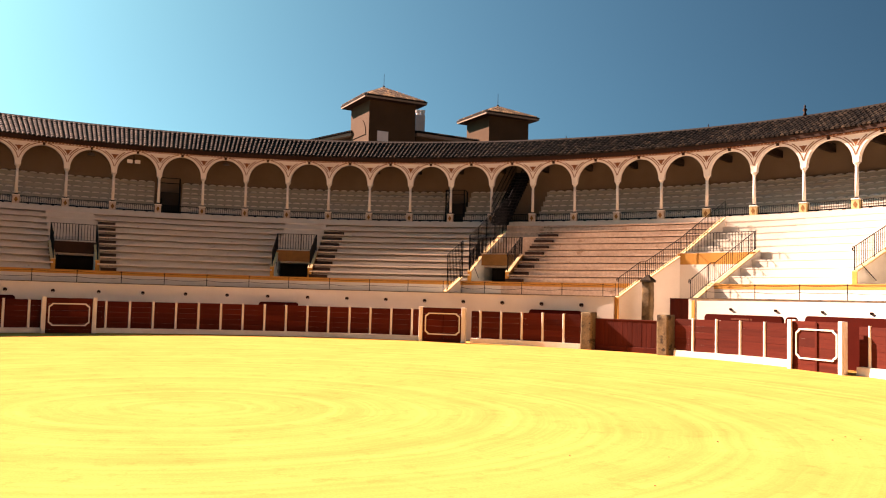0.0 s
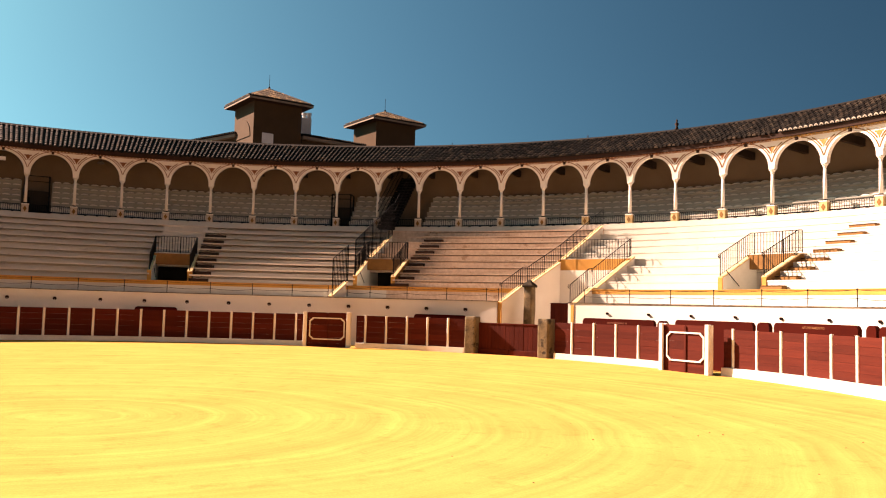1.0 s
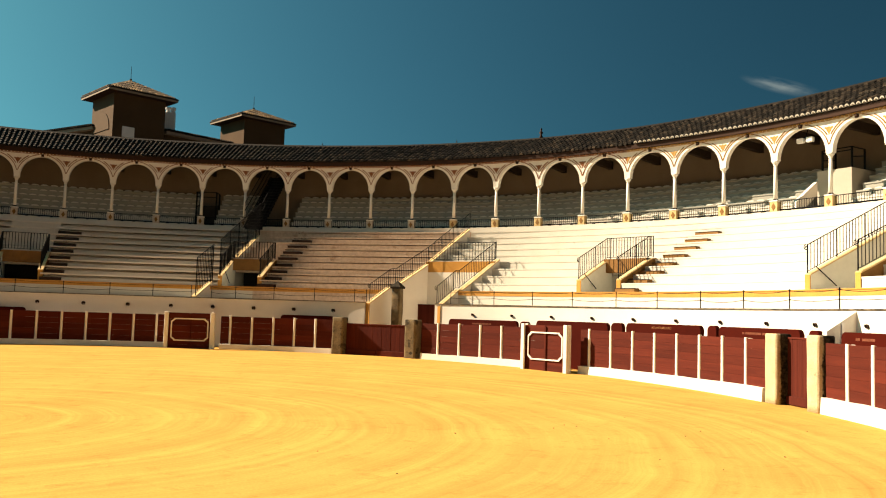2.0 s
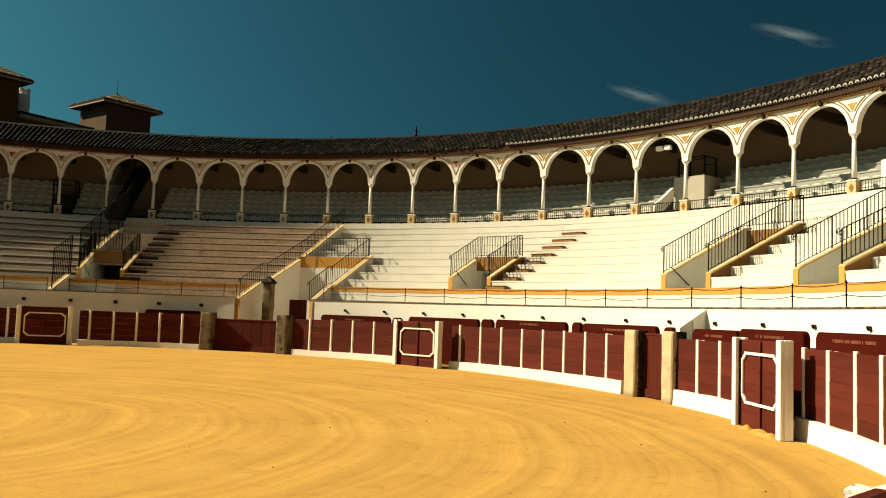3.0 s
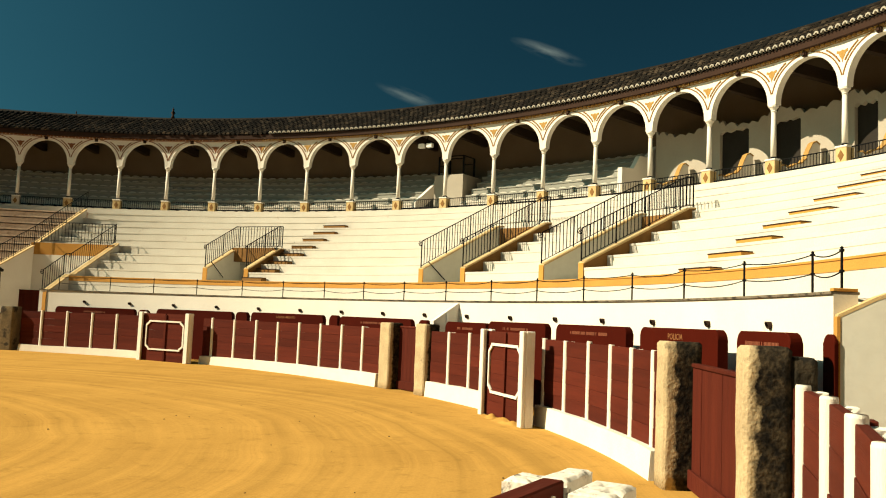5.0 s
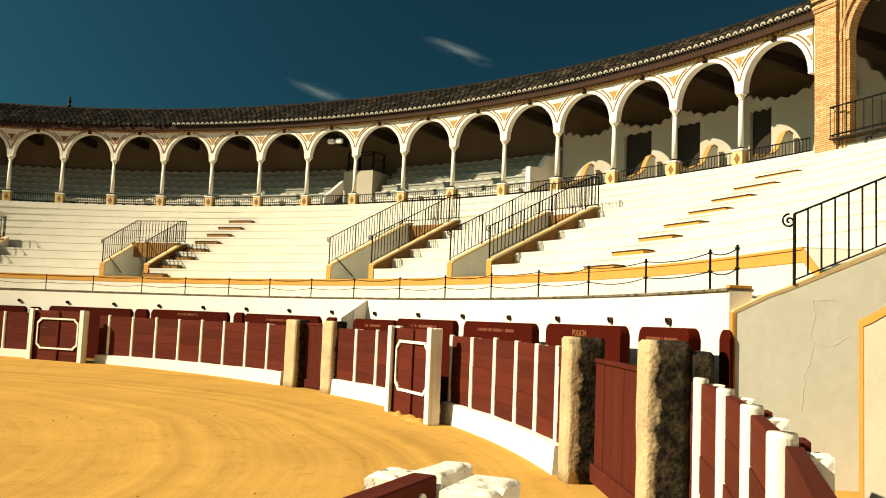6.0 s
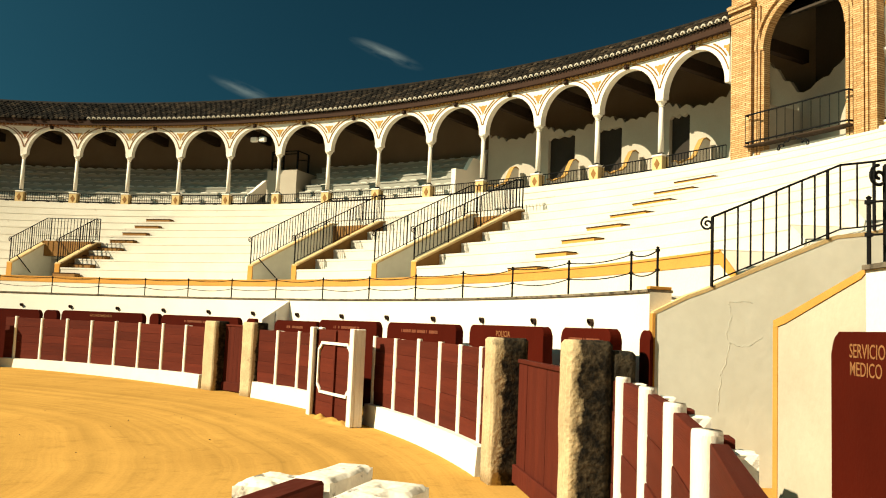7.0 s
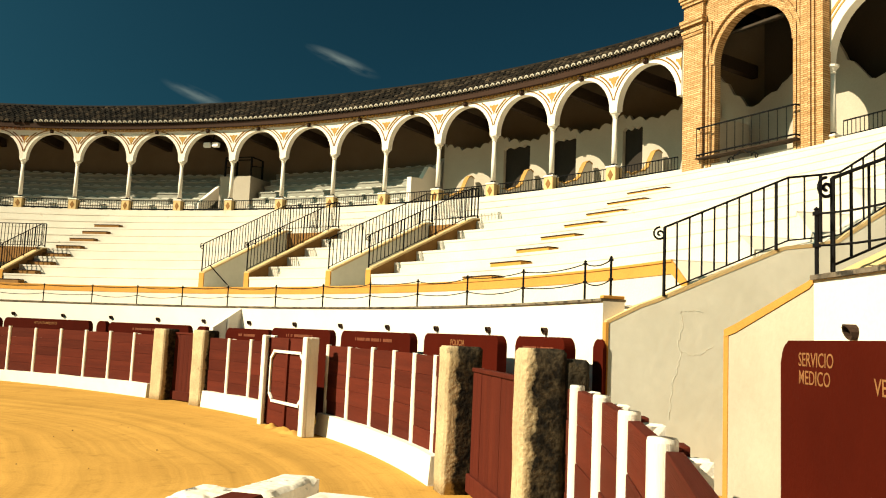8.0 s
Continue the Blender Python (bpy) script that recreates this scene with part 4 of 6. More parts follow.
def railing(pts, h=0.86, gap=0.13, bar=0.021, scroll=False, label="black wrought-iron railing with thin upright bars", rails=(0.07, 1.0), frame_every=9):
    """Iron railing over a line of points: bottom and top rail, thin bars, stouter posts."""
    s = thing("iron_railing", None, None, label, "railing", group="iron railings of the stand")
    for k in rails:
        bm = bmesh.new()
        tube(bm, [p + Vector((0, 0, h * k)) for p in pts], 0.016 if k > 0.5 else 0.011, 6)
        part("rail", bm, IRON, s)
    n = 0
    for p, q in zip(pts, pts[1:]):
        L = (q - p).length
        m = max(1, round(L / gap))
        for i in range(m + (1 if q is pts[-1] else 0)):
            c = p.lerp(q, i / m)
            stout = n % frame_every == 0 or (i == m)
            w = bar * (1.7 if stout else 1.0)
            piece("baluster", BAR, s, Matrix.Translation(c + Vector((0, 0, 0 if stout else h * 0.07))), (w, w, h if stout else h * 0.93))
            n += 1
    if scroll:
        d = (pts[0] - pts[1])
        d.z = 0
        d.normalize()
        c = pts[0] + Vector((0, 0, h - 0.09)) + d * 0.06
        bm = bmesh.new()
        tube(bm, [c + d * (0.09 * (1 - t / 26)) * math.sin(t * 0.42) + Vector((0, 0, 0.09 * (1 - t / 26) * math.cos(t * 0.42))) for t in range(24)], 0.014, 5)
        part("scroll", bm, IRON, s, "wrought-iron scroll end")
    return s


def parapet(line, base, thick=0.2, side=1, mat=None, jamb=True, cope=0.05, ochre_side=False, lip=0.025):
    """A wall beside a passage: its top follows the line of points and carries a coping; the front end is painted ochre."""
    s = thing("parapet_wall", None, None, "plastered passage wall with a sloping cream and ochre coping", "wall", group="passage walls of the stand")
    mat = mat or GREYP
    d = line[-1] - line[0]
    d.z = 0
    d.normalize()
    nrm = Vector((d.y, -d.x, 0)) * side
    for nm, lo, hi, w0, w1, mt in (("wall_body", None, 0.0, 0.0, thick, mat), ("coping", 0.0, cope, -lip, thick + 0.025, COPE)):
        bm = bmesh.new()
        rows = []
        for p in line:
            z0 = base if lo is None else p.z
            z1 = p.z + hi
            rows.append([bm.verts.new((p.x + nrm.x * w, p.y + nrm.y * w, z)) for w, z in ((w0, z0), (w1, z0), (w1, z1), (w0, z1))])
        for a, b in zip(rows, rows[1:]):
            for k in range(4):
                bm.faces.new((a[k], a[(k + 1) % 4], b[(k + 1) % 4], b[k]))
        bm.faces.new(rows[0])
        bm.faces.new(list(reversed(rows[-1])))
        part(nm, bm, mt, s)
    if ochre_side:
        # outer flank of the wall over the seat rows, its shade put into the brown
        bm = bmesh.new()
        rows = []
        for p in line:
            rows.append([bm.verts.new((p.x + nrm.x * w, p.y + nrm.y * w, p.z + z)) for w, z in ((thick - 0.01, -0.42), (thick + 0.012, -0.42), (thick + 0.012, -0.001), (thick - 0.01, -0.001))])
        for a, b in zip(rows, rows[1:]):
            for k in range(4):
                bm.faces.new((a[k], a[(k + 1) % 4], b[(k + 1) % 4], b[k]))
        bm.faces.new(rows[0])
        bm.faces.new(list(reversed(rows[-1])))
        part("painted_flank", bm, STEPBROWN, s, "ochre flank above the seat rows, shade put into its brown")
    if jamb:
        bm = bmesh.new()
        p = line[0] - d * 0.012
        ang = math.atan2(d.y, d.x)
        box(bm, 0, 0.035, -0.008, thick + 0.008, base, p.z + cope * 0.5, Matrix.Translation((p.x, p.y, 0)) @ Matrix.Rotation(ang, 4, "Z") @ Matrix.Diagonal((1, -side, 1, 1)))
        part("jamb", bm, OCHRE, s, "ochre painted end of the wall")
    return s


def vomitory(a0, a1, back, top_r, rail_h=0.86):
    """Passage between two parapets with railings on top and across the back."""
    up = 0.10
    lines = []
    for a, side in ((a0, -1), (a1, 1)):
        line = [spot(R_ROW - 0.02, a, row_z(R_ROW) + up), spot(top_r, a, row_z(top_r) + up), spot(top_r + 0.25, a, row_z(top_r) + up + 0.02)]
        parapet(line, Z_WALK - 0.05, 0.18, side, cope=0.045, ochre_side=True)
        d = Vector((math.sin(radians(a)), math.cos(radians(a)), 0))
        nrm = Vector((d.y, -d.x, 0)) * side * 0.09
        lines.append([p + nrm + Vector((0, 0, 0.07)) for p in line])
        railing(lines[-1], rail_h, 0.14, 0.026 if a0 > 50 else 0.030, scroll=True)
    railing([lines[0][-1], lines[1][-1]], rail_h, 0.14, 0.026 if a0 > 50 else 0.032)
    for a in (a0 + 0.25,) if a0 < 95 else ():
        bm = bmesh.new()
        tube(bm, [spot(R_ROW + 0.1, a, Z_WALK + 0.75), spot(R_ROW + 0.9, a, Z_WALK + 0.2)], 0.018, 6)
        thing("hand_bar", bm, IRON, "slanting black iron hand bar on the passage wall", "handrail")


for a0, a1, back in VOMITORIES:
    vomitory(a0, a1, back, 26.15 if back < 27 else 27.88)

# ---- steps up the rows ----
# one ochre step in three tones; the browns hold shade in their colour
STEP = unit_box("aisle_step", OCHRE, 0.0)
STEP_BROWN = unit_box("aisle_step", STEPBROWN, 0.0)
STEP_SHADED = unit_box("aisle_step", BROWN, 0.0)
MARK = unit_box("number_mark", IRON, 0.0)


def aisle(a0, a1, drift=0.0, n=8):
    for i in range(n):
        r0 = R_ROW + RUN * i
        mid = (a0 + a1) / 2 + drift * i
        s = thing("aisle_step", None, None, "small ochre-fronted step against the seat row" if a0 > 100 else "small step against the seat row, shade in its brown front" if a0 > 39 else "small step against the seat row, shade in its dark brown", "step", group="aisle steps", m=at(r0 - 0.17, mid, Z_WALK + RISE * i + 0.004))
        w = r0 * radians(a1 - a0)
        piece("step_block", STEP if a0 > 100 else STEP_BROWN if a0 > 39 else STEP_SHADED, s, Matrix.Identity(4), (w, 0.30, 0.14))
        bm = bmesh.new()
        box(bm, -w / 2 - 0.01, w / 2 + 0.01, -0.165, 0.13, 0.141, 0.165)
        part("tread", bm, BROWN, s, "dark brown tread edge")
        for k in range(4):
            piece("number_mark", MARK, s, Matrix.Translation((-0.1 + 0.075 * k, 0.176, RISE * 0.72)), (0.028, 0.006, 0.05))


for a0, a1 in ((-25.1, -23.4), (-1.1, 1.05), (23.1, 25.1), (66.05, 68.15)):
    aisle(a0, a1)
aisle(111.75, 114.25, -0.1)

# ---- passage of the wide gate ----
L1 = [spot(22.25, 38.75, 2.30), spot(23.45, 39.75, 3.04), spot(23.7, 40.05, 3.06), spot(25.9, 41.35, 4.23), spot(29.75, 42.25, 6.32)]
parapet(L1, 0.0, 0.2, -1, LIME, True)
railing([p + Vector((0, 0, 0.07)) for p in L1[:3]], 0.8, 0.14, scroll=True)
railing([p + Vector((0, 0, 0.07)) for p in L1[2:]], 0.8, 0.14)
L2 = [spot(22.25, 47.3, 2.24), spot(23.35, 47.9, 2.96), spot(23.6, 48.0, 2.98), spot(26.3, 48.75, 4.48)]
parapet(L2, 0.0, 0.2, 1, LIME, True)
railing([p + Vector((0, 0, 0.07)) for p in L2[:3]], 0.8, 0.14, scroll=True)
railing([p + Vector((0, 0, 0.07)) for p in L2[2:]], 0.8, 0.14, scroll=True)
railing([spot(26.1, 41.8, 4.46), spot(26.3, 48.65, 4.46)], 0.86, 0.14)
bm = sweep([(25.9, 0), (26.2, 0), (26.2, 3.9), (25.9, 3.9)], 40.0, 48.0, 1.0)
thing("wall_gate_passage_back", bm, LIME, "whitewashed wall at the back of the gate passage", "wall", "structure")
plank_gate(40.0, 42.95, 25.3, 0.0, 2.35, "dark oxblood plank door inside the gate passage", 1, 6)
# the tall post's shade is put into this darker stone colour
tall_post = rough_block(0.42, 0.36, 3.0, at(22.95, 41.3), "tall weathered stone gate post with a dark pointed cap", 21, OLDSTONE, "stone_post", 5, 0.03, "post", "tall stone posts of the passage")
bm = bmesh.new()
lathe(bm, [(0.34, 3.0), (0.36, 3.08), (0.05, 3.32), (0.0, 3.33)], 4)
part("cap", bm, BLACKSTONE, tall_post, "pointed stone cap", Matrix.Rotation(radians(45), 4, "Z"))

# ---- long stair beside the small shaded passage ----
L3 = [spot(22.35, 17.1, 2.38), spot(23.4, 18.15, 3.1)]
parapet(L3, 0.0, 0.2, -1, LIME, False)
railing([p + Vector((0, 0, 0.07)) for p in L3], 1.75, 0.14, 0.034, rails=(0.05, 0.5, 1.0))
L4 = [spot(26.4, 18.9, row_z(26.4) + 0.1), spot(29.2, 19.5, row_z(29.2) + 0.1)]
parapet(L4, 4.0, 0.2, -1, LIME, False)
railing([p + Vector((0, 0, 0.07)) for p in [spot(R_ROW, 18.4, row_z(R_ROW) + 0.1)] + L4], 1.75, 0.14, 0.032, rails=(0.03, 0.5, 1.0))

# ---- small passage beside the narrow door: sloping wing wall ----
bm = bmesh.new()
prism(bm, [(0, 0), (0.84, 0), (0.84, 2.32), (0.0, 1.8)], -0.08, 0.08, at(21.4, 95.15) @ Matrix.Rotation(radians(90), 4, "Z"))
wing_low = thing("wing_wall", bm, LIME, "low whitewashed wing wall with a sloping top", "wall")
bm = bmesh.new()
box(bm, 0.40, 0.46, -0.11, -0.075, 0, 2.02, at(21.4, 95.15) @ Matrix.Rotation(radians(90), 4, "Z"))
part("edge_strip", bm, METALWHITE, wing_low, "thin white upright strip")

# ---- passage behind the near gate ----
G1 = [passage_point(s, z) for s, z in ((0, 2.05), (0.42, 2.27), (0.65, 2.36), (1.37, 2.69), (2.26, 3.09), (2.62, 3.14), (2.95, 3.21), (5.4, 4.85))]
near_passage = parapet(G1, 0.0, 0.25, -1, GREYP, True, 0.045, lip=0.004)
# made-up slope between passage wall and row ends, tilted to read sunlit white
row_end_slope = thing("stair_haunch", None, None, "added white slope over the row ends beside the passage wall", "stair")
steps = [(R_WALL + 0.3, R_FRONT, Z_WALL - 0.02), (R_FRONT, R_ROW, Z_WALK)] + [(R_ROW + RUN * i, R_ROW + RUN * (i + 1), Z_WALK + RISE * (i + 1)) for i in range(5)]


def wall_top(r):
    """Height of the near passage wall's top at the radius r."""
    pts = [(math.hypot(p.x, p.y), p.z) for p in G1]
    for (r0, z0), (r1, z1) in zip(pts, pts[1:]):
        if r <= r1:
            return z0 + (z1 - z0) * (r - r0) / (r1 - r0)
    return pts[-1][1]


for r0, r1, z in steps:
    quad, bm = [], bmesh.new()
    for r in (r0, r1):
        quad += [spot(r, GATE_3_LEFT(r) + 1.05, max(0.5, wall_top(r) + 0.02)), spot(r, GATE_3_LEFT(r) - 0.05, z + 0.003)]
    v = [bm.verts.new(p) for p in quad]
    low = [bm.verts.new((p.x, p.y, 1.5)) for p in quad]
    bm.faces.new((v[0], v[1], v[3], v[2]))
    bm.faces.new((low[0], low[2], low[3], low[1]))
    for i, j in ((0, 1), (1, 3), (3, 2), (2, 0)):
        bm.faces.new((v[i], v[j], low[j], low[i]))
    part("haunch_step", bm, SEAT, row_end_slope)
    if r0 == R_FRONT:
        # the ochre band runs on over the added slope's front
        bm, rr = bmesh.new(), R_FRONT - 0.004
        ends = [(GATE_3_LEFT(r0) - 0.05, z, 0.19), (GATE_3_LEFT(r0) + 1.05, max(0.5, wall_top(r0) + 0.02), 0.13)]
        row = [[bm.verts.new(spot(rr - d, a, zz - h)) for d, h in ((0.012, 0.0), (0.012, hh), (-0.02, hh), (-0.02, 0.0))] for a, zz, hh in ends]
        for k in range(4):
            bm.faces.new((row[0][k], row[0][(k + 1) % 4], row[1][(k + 1) % 4], row[1][k]))
        bm.faces.new(row[0])
        bm.faces.new(row[1][::-1])
        part("ochre_band", bm, OCHRE, row_end_slope, "ochre painted band")
IR = "black wrought-iron stair railing with a scrolled end"
railing([passage_point(s, z) for s, z in ((0.71, 2.43), (2.30, 3.15), (2.72, 3.21))], 0.87, 0.18, 0.026, True, IR)
railing([passage_point(s, z) for s, z in ((2.72, 3.21), (2.98, 3.26), (5.4, 4.91))], 0.87, 0.18, 0.026, False, "black wrought-iron stair railing climbing the rows")


def crack(parent, pts, width):
    """A lifted crack in the plaster: a thin ragged ridge beside a dark gap, along (distance, height) points on the near passage wall."""
    d = (G1[-1] - G1[0])
    d.z = 0
    d.normalize()
    nrm = Vector((d.y, -d.x, 0))
    line = []
    for (s0, z0), (s1, z1) in zip(pts, pts[1:]):
        for k in range(8):
            f = k / 8
            w = Vector((random.uniform(-1, 1), random.uniform(-1, 1))) * 0.012
            line.append((s0 + (s1 - s0) * f + w.x, z0 + (z1 - z0) * f + w.y))
    for off, mt, wd, lift, nm in ((0.0, DARK, width * 0.18, 0.0006, "crack"), (width * 0.9, GREYP, width * 1.8, 0.0022, "lifted_plaster")):
        bm = bmesh.new()
        last = None
        for i, (s, z) in enumerate(line):
            ww = wd * (0.4 + abs(noise.noise(Vector((i * 0.7, s * 5, off * 50))))) * min(1.0, i / 4, (len(line) - 1 - i) / 4)
            base = Vector((G1[0].x, G1[0].y, 0)) + d * (s + off) + nrm * 0.0005
            c = [bm.verts.new(base + d * u + nrm * q + Vector((0, 0, z))) for u, q in ((-ww, 0.0), (0.0, lift), (ww, 0.0))]
            if last:
                bm.faces.new((last[0], last[1], c[1], c[0]))
                bm.faces.new((last[1], last[2], c[2], c[1]))
            last = c
        part(nm, bm, mt, parent, "crack in the plaster" if mt is DARK else "")


crack(near_passage, [(0.93, 2.25), (0.95, 2.05), (0.90, 1.86), (0.93, 1.74), (0.91, 1.56), (0.83, 1.35), (0.80, 0.85)], 0.0035)
crack(near_passage, [(0.93, 1.75), (1.08, 1.70), (1.22, 1.74), (1.36, 1.86)], 0.004)
crack(near_passage, [(0.98, 2.25), (1.12, 2.27), (1.25, 2.24)], 0.003)
bm = bmesh.new()
o = [(-0.98, 0), (0.57, 0), (0.57, 2.32), (0.5, 2.28), (-0.75, 1.95), (-0.98, 1.91)]
prism(bm, o, -0.12, 0.12, at(22.35, 140.2))
wn2 = thing("wing_wall", bm, OLDPLASTER, "cracked cream plaster wing wall with an ochre edge", "wall")
bm = bmesh.new()
prism(bm, [(-0.98, 1.912), (-0.75, 1.952), (0.5, 2.282), (0.57, 2.322), (0.57, 2.37), (0.5, 2.34), (-0.75, 2.03), (-0.99, 1.98)], -0.13, 0.13, at(22.35, 140.2))
part("coping", bm, OCHRE, wn2, "ochre painted sloping coping")
bm = bmesh.new()
box(bm, -0.995, -0.9, -0.128, 0.128, 0, 1.93, at(22.35, 140.2))
part("jamb", bm, OCHRE, wn2, "ochre painted wall edge")
G2 = [spot(22.6, 140.6, 2.36), spot(23.4, 140.0, 2.72), spot(25.2, 139.0, 3.6)]
parapet(G2, 0.0, 0.25, 1, GREYP, True, 0.06)
railing([p + Vector((0, 0, 0.05)) for p in (spot(22.5, 141.1, 2.38), spot(23.4, 140.5, 2.76), spot(25.2, 139.4, 3.65))], 0.74, 0.19, 0.024, True, "black wrought-iron railing with a scrolled end beside the near passage")
cable_rail([141.2, 146.8, 152.3])
# ---- arcade: columns ----
def build_column(m, ped=None):
    s = thing("arcade_column", None, None, "slim white column on a square ochre pedestal with a diamond" if ped is None else "slim white column on a square grey-white pedestal with a brown diamond", "column", group="columns of the arcade", m=m)
    bm = bmesh.new()
    box(bm, -0.18, 0.18, -0.16, 0.16, 0, 0.44, None, 0.012)
    base = part("pedestal", bm, ped or PEDESTAL, s, "pale ochre square pedestal" if ped is None else "grey-white square pedestal")
    bm = bmesh.new()
    box(bm, -0.2, 0.2, -0.18, 0.18, 0.44, 0.50, None, 0.015)
    part("pedestal_cap", bm, WPAINT, s)
    bm = bmesh.new()
    prism(bm, [(0, 0.06), (0.1, 0.22), (0, 0.38), (-0.1, 0.22)], -0.172, -0.158)
    part("diamond", bm, STEPBROWN, base, "ochre diamond ornament")
    bm = bmesh.new()
    lathe(bm, [(0.11, 0.50), (0.12, 0.53), (0.085, 0.57)], 12)
    part("collar", bm, IRON, s, "black iron collar")
    bm = bmesh.new()
    lathe(bm, [(0.085, 0.57), (0.082, 1.2), (0.068, 1.95)], 12)
    smooth(part("shaft", bm, WPAINT, s))
    bm = bmesh.new()
    lathe(bm, [(0.068, 1.95), (0.09, 1.97), (0.075, 2.0), (0.12, 2.08), (0.15, 2.10), (0.15, 2.15), (0.12, 2.16)], 12)
    part("capital", bm, WPAINT, s)
    return s


PEDESTAL = material("pedestal_paint", (0.56, 0.41, 0.21), 0.85, (0.44, 0.29, 0.12), 4.0, 0.6, 40, 0.15, 0.2)
PALEPED = material("grey_pedestal_paint", (0.55, 0.47, 0.38), 0.85, (0.42, 0.34, 0.25), 5.0, 0.6, 40, 0.15, 0.2)
Z_SPRING = 8.74
K_FIRST, K_LAST = -14, 19
for k0, k1, mt in ((K_FIRST, 4, PALEPED), (4, K_LAST + 1, None)):
    first = build_column(at(R_GAL, COL0 + PITCH * k0, Z_GAL), mt)
    for k in range(k0 + 1, k1):
        copy_thing(first, at(R_GAL, COL0 + PITCH * k, Z_GAL))


# ---- arcade: arches ----
def arc_strip(bm, r0, r1, zc, xmax, y0, y1, zmax, n=40):
    """A ring strip round an arch, kept inside one bay and under a height."""
    pts = [t for t in range(n + 1)]
    last = None
    for t in pts:
        th = math.pi * t / n
        c, s = math.cos(th), math.sin(th)
        ok = abs(r0 * c) < xmax and abs(r1 * c) < xmax and zc + r1 * s < zmax
        cur = None
        if ok:
            cur = [bm.verts.new((r * c, y, zc + r * s)) for r, y in ((r0, y0), (r1, y0), (r1, y1), (r0, y1))]
            if last:
                for k in range(4):
                    bm.faces.new((last[k], last[(k + 1) % 4], cur[(k + 1) % 4], cur[k]))
        last = cur


def build_arch(m, line_mat=None):
    w = R_GAL * math.tan(radians(PITCH / 2))
    line_mat = line_mat or ORNAMENT
    thin_mat = STEPBROWN if line_mat is ORNAMENT else line_mat
    s = thing("arcade_arch", None, None, "whitewashed round arch with ochre lined spandrels" if line_mat is ORNAMENT else "whitewashed round arch with brown-red lined spandrels", "arch", group="arches of the arcade", m=m)
    bm = bmesh.new()
    o = [(-w, 0), (-w, 1.41), (w, 1.41), (w, 0), (1.08, 0)] + [(1.08 * math.cos(math.pi * t / 24), 0.04 + 1.13 * math.sin(math.pi * t / 24)) for t in range(25)] + [(-1.08, 0)]
    prism(bm, o, -0.12, 0.12)
    part("arch_wall", bm, LIME, s)
    for e in (-1, 1):
        bm = bmesh.new()
        arc_strip(bm, 1.315, 1.362, 0.04, w - 0.05, -0.135, -0.115, 1.24)
        bmesh.ops.delete(bm, geom=[v for v in bm.verts if v.co.x * e < 0], context="VERTS")
        part("inner_line", bm, thin_mat, s)
        bm = bmesh.new()
        arc_strip(bm, 1.22, 1.257, 0.05, w - 0.002, -0.135, -0.115, 1.30)
        bmesh.ops.delete(bm, geom=[v for v in bm.verts if v.co.x * e < 0], context="VERTS")
        part("outer_line", bm, thin_mat, s, "thin brown line round the arch")
    bm = bmesh.new()
    box(bm, -w, w, -0.135, -0.115, 1.285, 1.31)
    part("head_line", bm, line_mat, s)
    bm = bmesh.new()
    prism(bm, [(-0.06, 1.17), (0.06, 1.17), (0.075, 1.31), (-0.075, 1.31)], -0.2, -0.1)
    box(bm, -0.045, 0.045, -0.24, -0.12, 1.21, 1.28)
    part("keystone", bm, BROWN, s, "small dark brown keystone bracket")
    bm = bmesh.new()
    for i in range(14):
        x = -w + 2 * w * (i + 0.5) / 14
        box(bm, x - 0.055, x + 0.055, -0.2, -0.1, 1.325, 1.385)
    part("dentil_course", bm, line_mat, s, "row of small ochre eave brackets")["kind"] = "stuff"
    for e in (-1, 1):
        bm = bmesh.new()
        prism(bm, [(e * (w - 0.003), 0.70), (e * (w - 0.04), 0.82), (e * (w - 0.09), 0.88), (e * (w - 0.12), 0.96), (e * (w - 0.19), 0.99), (e * (w - 0.18), 1.06), (e * (w - 0.08), 1.03), (e * (w - 0.003), 1.06)], -0.132, -0.115)
        part("spandrel_ornament", bm, line_mat, s, "ochre leaf ornament in the spandrel")
    return s


K_SPLIT = 8
for k0, k1, mt in ((K_FIRST - 1, K_SPLIT, SIENNA), (K_SPLIT, K_LAST + 1, ORNAMENT)):
    first = build_arch(at(R_GAL, COL0 + PITCH * (k0 + 0.5), Z_SPRING), mt)
    for k in range(k0 + 1, k1):
        copy_thing(first, at(R_GAL, COL0 + PITCH * (k + 0.5), Z_SPRING))


# ---- arcade: low railing in each bay ----
def build_bay_rail(m):
    w = R_GAL * math.tan(radians(PITCH / 2)) - 0.19
    s = thing("gallery_railing", None, None, "low black iron railing between the arcade pedestals", "railing", group="railings of the gallery", m=m)
    for z, t in ((0.46, 0.018), (0.10, 0.035)):
        bm = bmesh.new()
        tube(bm, [(-w, 0, z), (w, 0, z)], t, 6)
        part("rail", bm, IRON, s)
    bm = bmesh.new()
    n = 19
    for i in range(n + 1):
        x = -w + 2 * w * i / n
        tube(bm, [(x, 0, 0.1), (x, 0, 0.46)], 0.012, 4)
    part("grille", bm, IRON, s)["kind"] = "stuff"
    for x in (-w * 0.6, 0, w * 0.6):
        bm = bmesh.new()
        box(bm, x - 0.06, x + 0.06, -0.05, 0.05, 0.0, 0.09)
        part("foot", bm, IRON, s)
    return s


first = build_bay_rail(at(R_GAL + 0.02, COL0 + PITCH * (K_FIRST - 0.5), Z_GAL))
for k in range(K_FIRST, K_LAST + 1):
    copy_thing(first, at(R_GAL + 0.02, COL0 + PITCH * (k + 0.5), Z_GAL))

